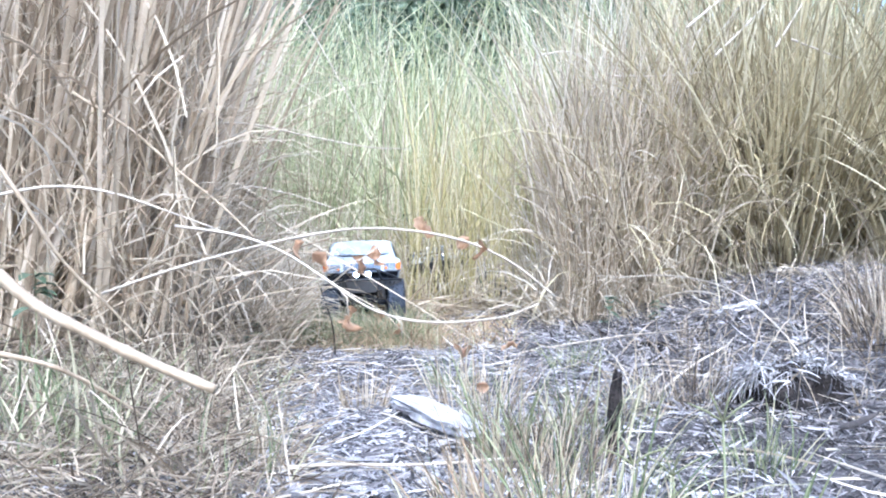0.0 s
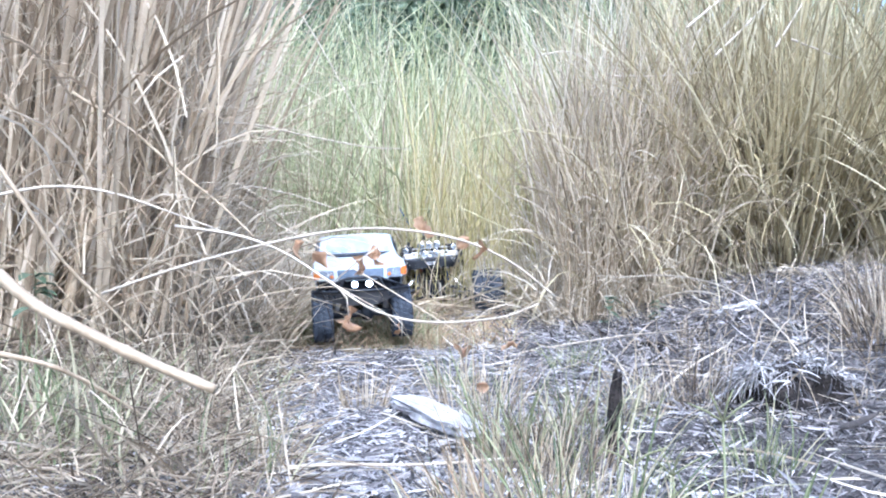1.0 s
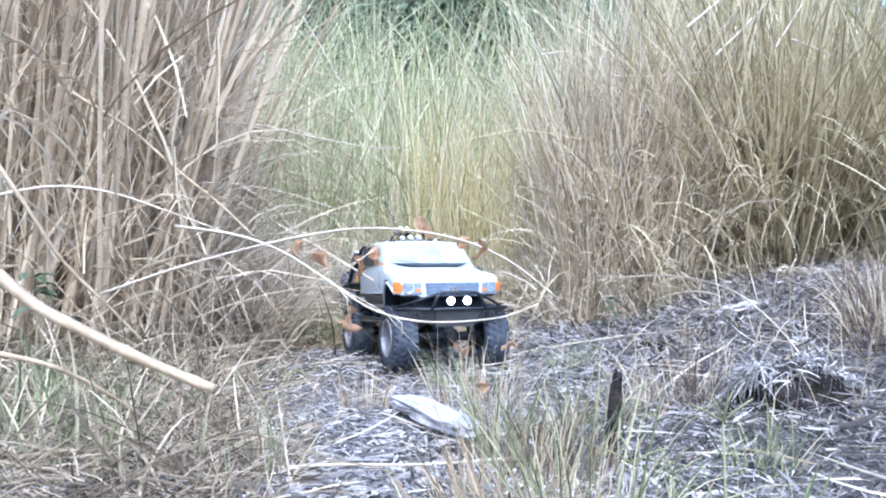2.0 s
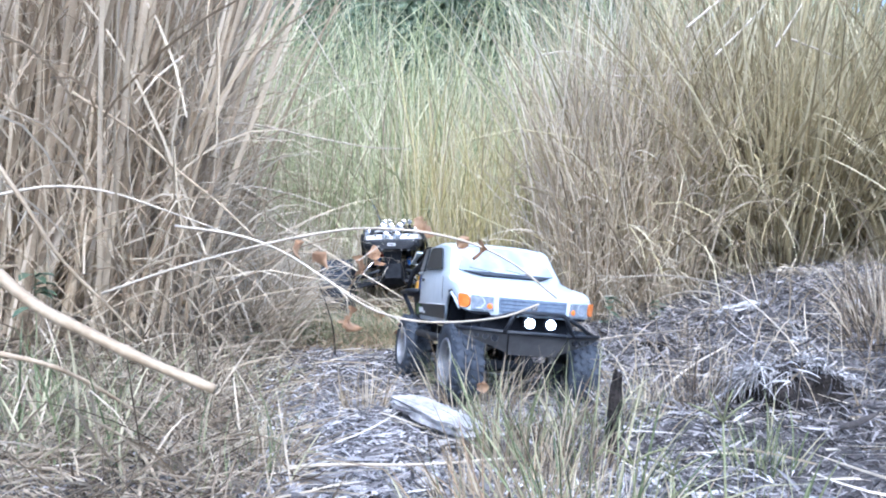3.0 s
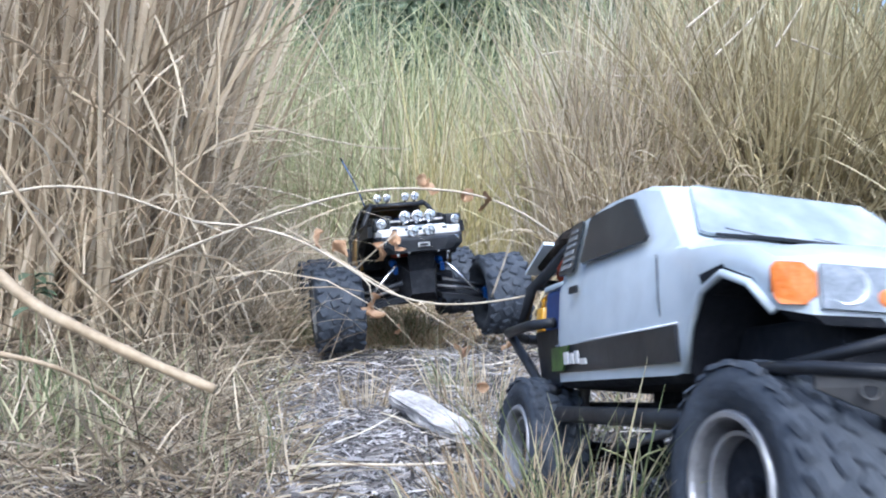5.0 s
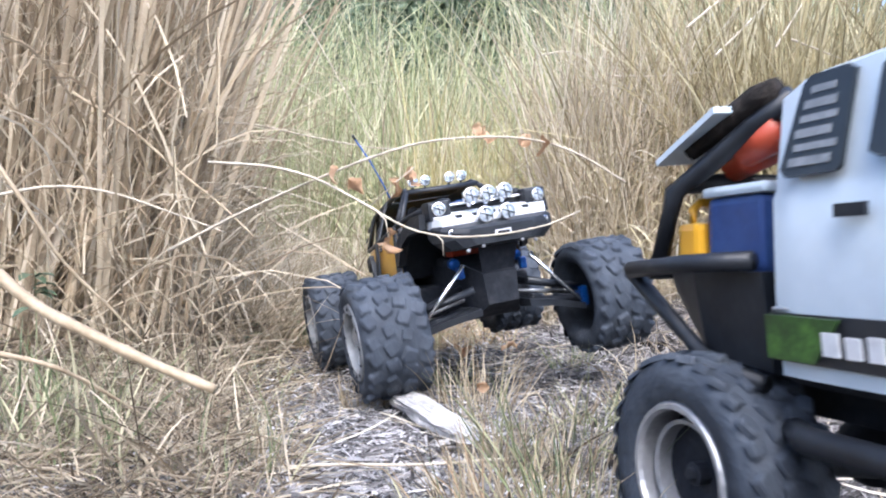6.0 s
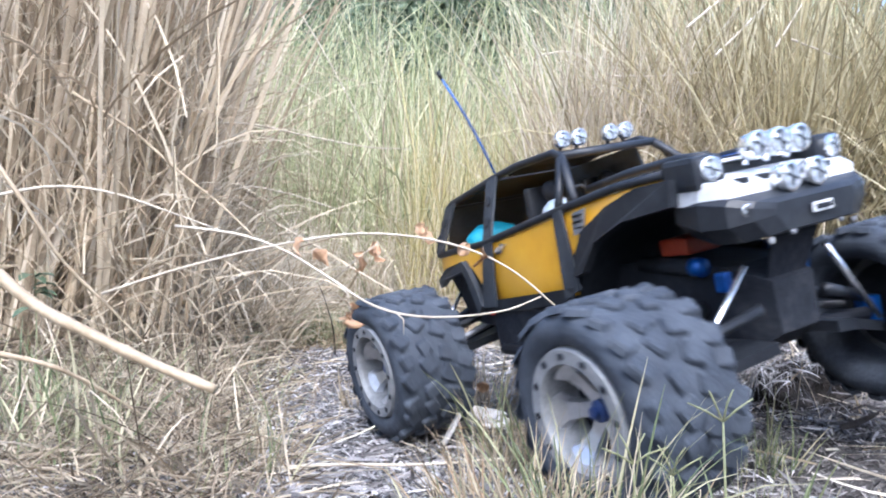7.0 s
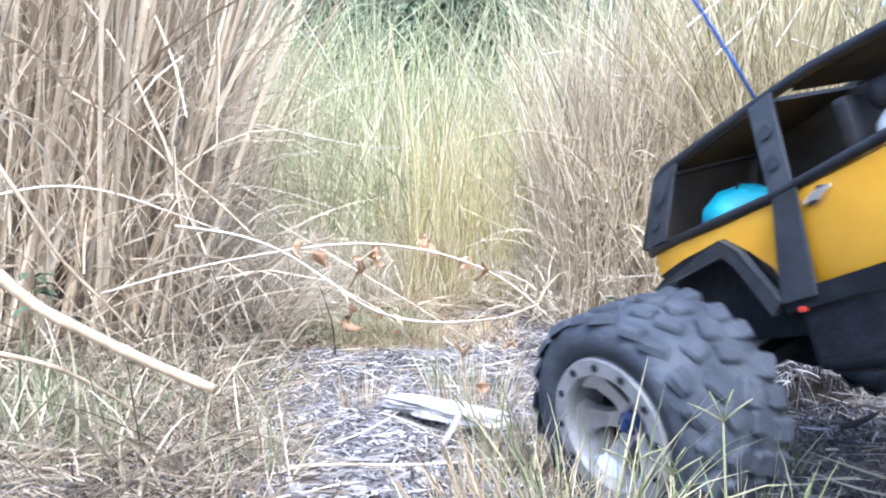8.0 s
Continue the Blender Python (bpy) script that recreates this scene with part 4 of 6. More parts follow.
    for s in (-1, 1):
        tube_part("bed_rail", [(-0.118, s * 0.093, 0.160), (-0.150, s * 0.104, 0.159), (-0.190, s * 0.108, 0.156), (-0.212, s * 0.085, 0.154)], 0.0045, M_BLACK, t, "black tubular bed rail")
        tube_part("bed_rail", [(-0.195, s * 0.104, 0.154), (-0.172, s * 0.094, 0.128), (-0.150, s * 0.090, 0.110), (-0.118, s * 0.088, 0.106)], 0.0042, M_BLACK, t)
        tube_part("cage_bar", [(-0.112, s * 0.074, 0.232), (-0.128, s * 0.080, 0.222), (-0.160, s * 0.090, 0.201), (-0.170, s * 0.095, 0.194), (-0.176, s * 0.101, 0.158)], 0.0050, M_BLACK, t, "black roll cage bar")
    tube_part("cage_bar", [(-0.165, -0.092, 0.198), (-0.165, 0.092, 0.198)], 0.0050, M_BLACK, t)
    tube_part("cage_bar", [(-0.122, -0.078, 0.226), (-0.122, 0.078, 0.226)], 0.0050, M_BLACK, t)
    tube_part("bed_rail", [(-0.212, -0.085, 0.154), (-0.212, 0.085, 0.154)], 0.0045, M_BLACK, t)
    chest = box_part("cool_box", (-0.138, -0.058, 0.172), (0.040, 0.056, 0.036), M_NAVY, t, "navy blue cool box", 0.004)
    box_part("lid", (-0.138, -0.058, 0.1925), (0.043, 0.059, 0.005), M_WHITE, chest, "white lid", 0.002)
    can = box_part("jerrycan", (-0.172, -0.072, 0.168), (0.018, 0.030, 0.022), M_YELLOW, t, "yellow jerrycan", 0.004)
    tube_part("can_handle", [(-0.172, -0.083, 0.177), (-0.172, -0.083, 0.185), (-0.172, -0.079, 0.189), (-0.172, -0.065, 0.189), (-0.172, -0.061, 0.184), (-0.172, -0.061, 0.177)], 0.0026, M_YELLOW, can)
    bm = bmesh.new()
    add_lathe(bm, [(0.014, -0.012), (0.030, -0.016), (0.034, -0.010), (0.034, 0.010), (0.030, 0.016), (0.014, 0.012)], 24, Matrix.Translation((-0.140, 0.040, 0.186)) @ Matrix.Rotation(math.pi / 2, 4, "Z"), hollow=True)
    part("spare_tyre", bm, M_TYRE, t, "small black spare tyre", smooth=False)
    tube_part("canister", [(-0.120, -0.072, 0.219), (-0.142, -0.076, 0.212)], 0.009, M_RED, t, "red canister", seg=12)
    tube_part("canister", [(-0.136, -0.064, 0.214), (-0.160, -0.068, 0.207)], 0.009, M_RED, t, "red canister", seg=12)
    tube_part("rolled_tarp", [(-0.116, -0.078, 0.236), (-0.126, -0.080, 0.233), (-0.142, -0.084, 0.225), (-0.166, -0.088, 0.213)], [0.005, 0.0065, 0.006, 0.004], M_CHAR, t, "dark rolled tarpaulin")
    panel("board", [(-0.134, -0.098, 0.226), (-0.134, 0.020, 0.232), (-0.170, 0.020, 0.214), (-0.180, -0.098, 0.207)], (-0.35, 0, 1), M_WHITE, t, "white flat board tied on top", 0.003)
    wheels = []
    for x in (0.1565, -0.1565):
        for s in (-1, 1):
            wheels.append((wheel("wheel", t, (x, s * 0.0865, 0.0585), 0.0585, 0.046, 0.034, 0, 30, s, M_ALU, M_DARK, M_DARK, "wheel with a dull metal rim"), x, s))
    return t, wheels


pickup, pickup_wheels = make_pickup()


# ---- the yellow toy monster truck ----
def lamp_unit(parent, place, r, facing=0.0, tilt=0.0, name="round_lamp"):
    turn = Matrix.Translation(place) @ Matrix.Rotation(-math.pi / 2 + facing, 4, "Z") @ Matrix.Rotation(tilt, 4, "X")
    bm = add_lathe(bmesh.new(), [(r * 0.45, -r * 1.1), (r * 0.9, -r * 0.5), (r, r * 0.1), (r, r * 0.5), (r * 0.84, r * 0.55), (r * 0.80, r * 0.2)], 18, turn)
    shell = part(name, bm, M_CHROME, parent, "round chrome toy lamp", smooth=False)
    bm = add_lathe(bmesh.new(), [(r * 0.82, r * 0.15), (r * 0.82, r * 0.3), (r * 0.5, r * 0.5), (r * 0.15, r * 0.55)], 16, turn)
    part("lens", bm, M_LENS, shell, "clear lens", smooth=True)
    for a in (0.4, 1.45):
        c, s = math.cos(a) * r * 0.84, math.sin(a) * r * 0.84
        ends = [turn @ Vector((c, r * 0.56, s)), turn @ Vector((-c, r * 0.56, -s))]
        tube_part("lamp_guard", ends, r * 0.07, M_DARK, shell, seg=5)
    return shell


def make_monster_truck():
    t = tagged(new("toy_monster_truck"), "yellow and black radio-controlled monster truck with big knobbly tyres", "toy truck")
    S = [(-0.246, 0.172, 0.066, 0.198, 0.070), (-0.236, 0.164, 0.077, 0.200, 0.081), (-0.200, 0.176, 0.085, 0.203, 0.088), (-0.150, 0.186, 0.091, 0.206, 0.093), (-0.128, 0.160, 0.094, 0.208, 0.096), (-0.112, 0.132, 0.096, 0.210, 0.097),
         (-0.020, 0.140, 0.099, 0.222, 0.098), (0.060, 0.150, 0.100, 0.237, 0.096), (0.078, 0.186, 0.098, 0.241, 0.094), (0.110, 0.212, 0.096, 0.246, 0.091), (0.160, 0.226, 0.093, 0.251, 0.088), (0.205, 0.228, 0.088, 0.252, 0.082)]
    bm = bmesh.new()
    rings = []
    for x, zb, wb, zt, wt in S:
        half = [(x, -wb * 0.88, zb), (x, -wb * 0.955, zb + 0.003), (x, -(wb + wt) / 2 - 0.003, zb + (zt - zb) * 0.40), (x, -wt, zt - 0.003), (x, -wt * 0.94, zt), (x, -wt * 0.5, zt + 0.002)]
        rings.append(half + mirrored(half)[::-1])
    body = part("body", add_loft(bm, rings), M_YELLOW, t, "yellow moulded body shell")
    body.data.shade_smooth()
    body.data.set_sharp_from_angle(angle=radians(30))
    body.data.materials.append(M_BLACK)
    for f in body.data.polygons:
        arch = (f.normal.x > 0.25 and f.center.x > 0.055) or f.normal.z < -0.35 or (f.normal.x < -0.5 and f.center.x < -0.2) or (f.normal.x < -0.2 and f.normal.z < 0)
        f.material_index = 1 if arch else 0
    for s in (-1, 1):
        n = (0, s, 0.05)
        # black frame members over the yellow side
        panel("sill", [(0.066, s * 0.1035, 0.162), (0.062, s * 0.102, 0.147), (-0.112, s * 0.098, 0.130), (-0.116, s * 0.099, 0.144)][::-s], n, M_BLACK, t, "black sill", 0.003)
        panel("pillar_strip", [(-0.074, s * 0.0995, 0.214), (-0.094, s * 0.0985, 0.211), (-0.112, s * 0.101, 0.138), (-0.082, s * 0.102, 0.140)][::-s], n, M_SLATE, t, "black pillar strip", 0.003)
        panel("pillar_strip", [(0.060, s * 0.0985, 0.238), (0.047, s * 0.0985, 0.235), (0.052, s * 0.104, 0.150), (0.074, s * 0.102, 0.160)][::-s], n, M_SLATE, t, "black pillar strip", 0.003)
        panel("fender_flare", [(0.205, s * 0.090, 0.248), (0.168, s * 0.0925, 0.246), (0.130, s * 0.0955, 0.234), (0.094, s * 0.0990, 0.214), (0.076, s * 0.1015, 0.172), (0.090, s * 0.101, 0.176), (0.112, s * 0.099, 0.204), (0.150, s * 0.097, 0.219), (0.205, s * 0.092, 0.226)][::-s], (0, s, 0.1), M_BLACK, t, "black fender flare", 0.010)
        panel("rear_flare", [(-0.110, s * 0.0985, 0.140), (-0.134, s * 0.0960, 0.182), (-0.148, s * 0.0940, 0.193), (-0.200, s * 0.0890, 0.184), (-0.240, s * 0.0800, 0.168), (-0.240, s * 0.0790, 0.158), (-0.200, s * 0.0885, 0.172), (-0.152, s * 0.0935, 0.180), (-0.142, s * 0.0955, 0.172), (-0.120, s * 0.0985, 0.130)][::-s], (0, s, 0.1), M_SLATE, t, "black rear fender flare", 0.008)
        part("inner_arch", add_slab(bmesh.new(), [(-0.238, s * 0.070, 0.166), (-0.152, s * 0.080, 0.190), (-0.116, s * 0.086, 0.150), (-0.104, s * 0.086, 0.110), (-0.200, s * 0.070, 0.112)], (0, -s * 0.004, 0)), M_DARK, t, "dark inner wheel arch")
        tube_part("belt_rail", [(-0.247, s * 0.072, 0.199), (-0.235, s * 0.083, 0.201), (-0.100, s * 0.0975, 0.212), (0.06, s * 0.097, 0.239), (0.130, s * 0.091, 0.250), (0.205, s * 0.083, 0.255)], 0.0042, M_BLACK, t, "black belt rail")
        vent = panel("side_vent", [(0.092, s * 0.0960, 0.236), (0.076, s * 0.0970, 0.233), (0.077, s * 0.1000, 0.212), (0.090, s * 0.0990, 0.214)][::-s], n, M_GREYPLATE, t, "grey slotted side vent", 0.003)
        for k in range(3):
            z = 0.2185 + 0.006 * k
            tube_part("slot", [(0.078, s * 0.1026, z), (0.0905, s * 0.1018, z + 0.001)], 0.0013, M_BLACK, vent, seg=5)
        panel("handle_recess", [(-0.071, s * 0.0990, 0.1985), (-0.062, s * 0.0985, 0.2005), (-0.052, s * 0.0985, 0.2090), (-0.060, s * 0.0980, 0.2110)][::-s], n, M_SLATE, t, "dark recess behind the handle", 0.0012)
        handle = bmesh.new()
        add_loft(handle, [[(x, s * 0.0985, z - h), (x, s * 0.1022, z - h * 0.6), (x, s * 0.1018, z + h * 0.6), (x, s * 0.0980, z + h)] for x, z, h in ((-0.073, 0.2015, 0.0012), (-0.066, 0.2045, 0.0034), (-0.061, 0.2050, 0.0056), (-0.056, 0.2070, 0.0034), (-0.050, 0.2085, 0.0012))])
        part("door_handle", handle, M_CHROME, t, "small chrome door handle")
        # cage
        tube_part("cage_bar", [(0.072, s * 0.092, 0.244), (0.028, s * 0.064, 0.290), (0.010, s * 0.060, 0.296), (-0.060, s * 0.060, 0.292), (-0.114, s * 0.062, 0.283), (-0.208, s * 0.066, 0.264), (-0.218, s * 0.068, 0.258), (-0.246, s * 0.078, 0.203)], 0.0046, M_BLACK, t, "black roof cage bar")
        tube_part("cage_bar", [(0.050, s * 0.096, 0.238), (0.030, s * 0.068, 0.288)], 0.0042, M_BLACK, t)
        pil = panel("pillar_plate", [(-0.078, s * 0.096, 0.216), (-0.098, s * 0.095, 0.212), (-0.112, s * 0.067, 0.280), (-0.092, s * 0.066, 0.285)][::-s], (0, s, 0.42), M_SLATE, t, "slate-grey pillar plate with round holes", 0.003)
        rp = panel("pillar_plate", [(-0.212, s * 0.087, 0.205), (-0.245, s * 0.079, 0.202), (-0.219, s * 0.069, 0.257), (-0.192, s * 0.069, 0.264)][::-s], (0, s, 0.35), M_SLATE, t, "slate-grey pillar plate with round holes", 0.003)
        for owner, c0, c1 in ((pil, (-0.090, 0.0910, 0.226), (-0.099, 0.0735, 0.268)), (rp, (-0.226, 0.0830, 0.213), (-0.209, 0.0735, 0.249))):
            for f in (0.2, 0.75):
                c = Vector(c0).lerp(Vector(c1), f)
                hole = add_lathe(bmesh.new(), [(0.0062, 0.0), (0.0062, 0.0010), (0.0050, 0.0012)], 16, Matrix.Translation((c.x, s * (c.y + 0.0045), c.z + 0.0015)) @ Matrix.Rotation(s * 0.42, 4, "X") @ (Matrix.Identity(4) if s > 0 else Matrix.Rotation(math.pi, 4, "Z")))
                part("hole", hole, M_BLACK, owner)
    part("roof_panel", add_loft(bmesh.new(), [[(x, -w, z - 0.004), (x, -w, z), (x, w, z), (x, w, z - 0.004)] for x, w, z in ((0.024, 0.060, 0.291), (0.008, 0.060, 0.297), (-0.060, 0.058, 0.293), (-0.082, 0.058, 0.286))]), M_DARK, t, "black roof panel")
    part("rear_slope", add_loft(bmesh.new(), [[(x, -w, z - 0.003), (x, -w, z), (x, w, z), (x, w, z - 0.003)] for x, w, z in ((-0.100, 0.058, 0.284), (-0.150, 0.060, 0.274), (-0.208, 0.064, 0.263))]), M_BLACK, t, "black sloping rear panel")
    tube_part("cage_bar", [(0.028, -0.064, 0.291), (0.028, 0.064, 0.291)], 0.0042, M_BLACK, t)
    tube_part("cage_bar", [(-0.215, -0.067, 0.260), (-0.215, 0.067, 0.260)], 0.0042, M_BLACK, t)
    # bonnet: silver centre with black side bars
    part("bonnet", add_loft(bmesh.new(), [[(x, -w, z - 0.003), (x, -w * 0.9, z), (x, w * 0.9, z), (x, w, z - 0.003)] for x, w, z in ((0.062, 0.072, 0.2455), (0.120, 0.066, 0.2535), (0.170, 0.062, 0.2575), (0.212, 0.060, 0.2580))]), M_SILVER, t, "silver scuffed bonnet panel")
    for s in (-1, 1):
        tube_part("bonnet_bar", [(0.066, s * 0.068, 0.252), (0.120, s * 0.061, 0.260), (0.175, s * 0.056, 0.264), (0.208, s * 0.055, 0.262)], 0.0048, M_BLACK, t, "black bonnet bar")
        panel("decal_stripe", [(0.150, s * 0.022, 0.2585), (0.190, s * 0.020, 0.2600), (0.190, s * 0.034, 0.2600), (0.150, s * 0.036, 0.2585)][::-s], (0, 0, 1), M_BLUE, t, "blue decal", 0.001)
    # silver lamp face and black nose
    bm = bmesh.new()
    add_loft(bm, [[(x, -w, z0), (x, -w, z1), (x, w, z1), (x, w, z0)] for x, w, z0, z1 in ((0.190, 0.090, 0.226, 0.247), (0.222, 0.089, 0.224, 0.244), (0.243, 0.080, 0.222, 0.234))])
    part("lamp_face", bm, M_SILVER, t, "silver lamp panel")
    bm = bmesh.new()
    N = [(0.196, 0.090, 0.198, 0.228), (0.222, 0.092, 0.190, 0.230), (0.245, 0.086, 0.190, 0.226), (0.257, 0.070, 0.192, 0.221), (0.262, 0.050, 0.194, 0.217)]
    add_loft(bm, [[(x, -w * 0.82, z0), (x, -w, z0 + 0.014), (x, -w, z1 - 0.005), (x, -w * 0.93, z1), (x, w * 0.93, z1), (x, w, z1 - 0.005), (x, w, z0 + 0.014), (x, w * 0.82, z0)] for x, w, z0, z1 in N])
    part("nose_bumper", bm, M_BLACK, t, "black moulded nose bumper")
    part("skid_plate", add_loft(bmesh.new(), [[(x, -w, z - 0.004), (x, -w, z), (x, w, z), (x, w, z - 0.004)] for x, w, z in ((0.236, 0.030, 0.190), (0.220, 0.024, 0.150), (0.195, 0.022, 0.105), (0.150, 0.024, 0.085))]), M_DARK, t, "dark skid plate")
    panel("badge", [(0.2645, -0.012, 0.211), (0.2645, 0.012, 0.211), (0.2645, 0.012, 0.203), (0.2645, -0.012, 0.203)], (1, 0, 0), M_SILVER, t, "small silver plate", 0.001)
    panel("badge_core", [(0.266, -0.009, 0.209), (0.266, 0.009, 0.209), (0.266, 0.009, 0.205), (0.266, -0.009, 0.205)], (1, 0, 0), M_BLACK, t, "", 0.001)
    for s in (-1, 1):
        lamp_unit(t, (0.252, s * 0.0715, 0.215), 0.0052, s * 0.2, name="marker_lamp")
        for k, (y, z) in enumerate(((0.030, 0.192), (0.052, 0.188))):
            bolt = add_lathe(bmesh.new(), [(0.003, 0.0), (0.003, 0.002), (0.0015, 0.0028)], 8, Matrix.Translation((0.258 - k * 0.004, s * y, z)) @ Matrix.Rotation(-math.pi / 2, 4, "Z"))
            part("bolt", bolt, M_ALU, t)
        pod = box_part("headlamp_pod", (0.208, s * 0.075, 0.250), (0.038, 0.034, 0.028), M_BLACK, t, "black headlamp pod", 0.005)
        lamp_unit(t, (0.226, s * 0.077, 0.252), 0.0100, s * 0.15, name="headlamp")
    for k in range(5):
        y = -0.052 + 0.026 * k
        box_part("lamp_slot", (0.234, y, 0.2385 - 0.001), (0.012, 0.009, 0.006), M_BLACK, t, "", 0.001)
    for y in (-0.029, -0.003, 0.023):
        lamp_unit(t, (0.234, y, 0.264), 0.0118, name="bonnet_lamp")
        tube_part("lamp_stalk", [(0.222, y, 0.250), (0.226, y, 0.260)], 0.003, M_CHROME, t)
    for y in (-0.018, 0.016):
        lamp_unit(t, (0.250, y, 0.2345), 0.0120, name="bonnet_lamp")
    for y in (-0.044, -0.022, 0.022, 0.044):
        lamp_unit(t, (0.007, y, 0.3085), 0.0092, name="roof_lamp")
        tube_part("lamp_stalk", [(0.002, y, 0.296), (0.003, y, 0.302)], 0.002, M_BLACK, t)
    part("cabin_wall", add_slab(bmesh.new(), [(0.030, 0.052, 0.236), (0.012, 0.050, 0.290), (-0.110, 0.050, 0.280), (-0.205, 0.054, 0.260), (-0.228, 0.060, 0.204), (-0.100, 0.070, 0.208)], (0, 0.003, 0)), M_SLATE, t, "dark inner wall of the cabin")
    part("rear_screen", add_slab(bmesh.new(), [(-0.216, -0.064, 0.257), (-0.216, 0.064, 0.257), (-0.242, 0.068, 0.205), (-0.242, -0.068, 0.205)], (0.003, 0, 0.001)), M_SLATE, t, "dark rear screen")
    # cabin: plain resin figures and a teal bag
    for y, c in ((-0.040, M_WHITE), (0.040, M_WHITE)):
        bm = bmesh.new()
        bmesh.ops.create_icosphere(bm, subdivisions=2, radius=1.0)
        for v in bm.verts:
            v.co = Vector((v.co.x * 0.020 - 0.022, v.co.y * 0.022 + y, v.co.z * 0.020 + 0.230))
        part("cabin_figure", bm, c, t, "plain white moulded figure", smooth=True)
        bm = bmesh.new()
        bmesh.ops.create_icosphere(bm, subdivisions=2, radius=1.0)
        for v in bm.verts:
            v.co = Vector((v.co.x * 0.012 - 0.030, v.co.y * 0.011 + y, v.co.z * 0.012 + 0.258))
        part("cabin_figure", bm, M_DARK, t, "plain dark moulded shape", smooth=True)
        box_part("seat", (-0.052, y, 0.240), (0.012, 0.040, 0.050), M_BLACK, t, "black toy seat", 0.004)
    bm = bmesh.new()
    bmesh.ops.create_icosphere(bm, subdivisions=3, radius=1.0)
    for v in bm.verts:
        k = 1 + 0.06 * math.sin(v.co.x * 9) * math.cos(v.co.y * 8)
        v.co = Vector((v.co.x * 0.026 * k - 0.172, v.co.y * 0.038 * k - 0.036, v.co.z * 0.023 * k + 0.210))
    part("teal_bag", bm, M_TEAL, t, "soft teal bag", smooth=True)
    tube_part("bag_strap", [(-0.168 + 0.010 * math.cos(a), -0.034 - 0.042 * math.cos(a) * 0.5, 0.212 + 0.0225 * math.sin(a)) for a in np.linspace(0, math.pi, 9)], 0.0016, M_BLACK, t, seg=5)
    tube_part("steering_ring", [(0.012 + 0.012 * math.cos(a) * 0.4, -0.040 + 0.013 * math.sin(a), 0.246 + 0.012 * math.cos(a)) for a in np.linspace(0, 2 * math.pi, 17)], 0.0018, M_BLACK, t, seg=5)
    # antenna
    tube_part("antenna", [(-0.1156, -0.052, 0.284), (-0.1158, -0.064, 0.322), (-0.1166, -0.080, 0.364), (-0.1180, -0.101, 0.408)], [0.0016, 0.0014, 0.0013, 0.0014], M_BLUE, t, "blue flexible antenna")
    tube_part("antenna_tip", [(-0.1180, -0.101, 0.408), (-0.1184, -0.105, 0.417)], 0.0026, M_BLACK, t)
    # chassis
    part("chassis_tub", add_loft(bmesh.new(), [[(x, -w, z0), (x, -w * 1.1, z1), (x, w * 1.1, z1), (x, w, z0)] for x, w, z0, z1 in ((-0.235, 0.030, 0.105, 0.140), (-0.150, 0.042, 0.078, 0.165), (0.120, 0.046, 0.074, 0.175), (0.195, 0.036, 0.085, 0.165), (0.228, 0.024, 0.105, 0.150))]), M_DARK, t, "dark chassis tub")
    box_part("battery_box", (-0.002, -0.072, 0.111), (0.205, 0.054, 0.050), M_DARK, t, "dark battery box", 0.005)
    box_part("battery_box", (-0.002, 0.072, 0.111), (0.205, 0.054, 0.050), M_DARK, t, "dark battery box", 0.005)
    tube_part("side_bar", [(0.11, -0.100, 0.090), (-0.09, -0.100, 0.090)], 0.006, M_BLACK, t, "black side bar")
    tube_part("side_bar", [(0.11, 0.100, 0.090), (-0.09, 0.100, 0.090)], 0.006, M_BLACK, t, "black side bar")
    led = box_part("red_led", (-0.098, -0.102, 0.132), (0.006, 0.004, 0.004), M_REDGLOW, t, "small red indicator light", 0.001)
    box_part("receiver_box", (0.140, -0.022, 0.186), (0.034, 0.044, 0.016), M_RED, t, "red receiver box", 0.003)
    for x in (0.1945, -0.1945):
        e = 1 if x > 0 else -1
        for s in (-1, 1):
            part("lower_arm", add_loft(bmesh.new(), [[(x - h, y, z - 0.006), (x - h, y, z + 0.004), (x + h, y, z + 0.004), (x + h, y, z - 0.006)] for y, z, h in ((s * 0.038, 0.098, 0.040), (s * 0.09, 0.088, 0.022), (s * 0.140, 0.074, 0.014))]), M_BLACK, t, "black suspension arm")
            tube_part("upper_arm", [(x - 0.03, s * 0.042, 0.130), (x, s * 0.140, 0.102), (x + 0.03, s * 0.042, 0.130)], 0.0055, M_BLACK, t)
            tube_part("push_rod", [(x + e * 0.030, s * 0.052, 0.168), (x + e * 0.018, s * 0.130, 0.084)], 0.0028, M_CHROME, t, "bright metal push rod")
            tube_part("drive_shaft", [(x, s * 0.040, 0.096), (x, s * 0.140, 0.085)], 0.007, M_DARK, t, seg=10)
            tube_part("steering_link", [(x - e * 0.025, s * 0.030, 0.115), (x - e * 0.022, s * 0.135, 0.095)], 0.0035, M_ALU, t)
            box_part("rocker", (x + e * 0.004, s * 0.050, 0.155), (0.013, 0.010, 0.018), M_BLUE, t, "blue anodised rocker", 0.003)
            box_part("hub_carrier", (x, s * 0.142, 0.088), (0.022, 0.012, 0.030), M_BLUE, t, "blue anodised hub carrier", 0.003)
            tube_part("shock", [(x - e * 0.02, s * 0.050, 0.168), (x - e * 0.095, s * 0.046, 0.172)], 0.0075, M_DARK, t, "dark shock body", seg=12)
            tube_part("shock_cap", [(x - e * 0.016, s * 0.050, 0.1675), (x - e * 0.028, s * 0.0495, 0.169)], 0.0085, M_BLUE, t, "blue shock cap", seg=12)
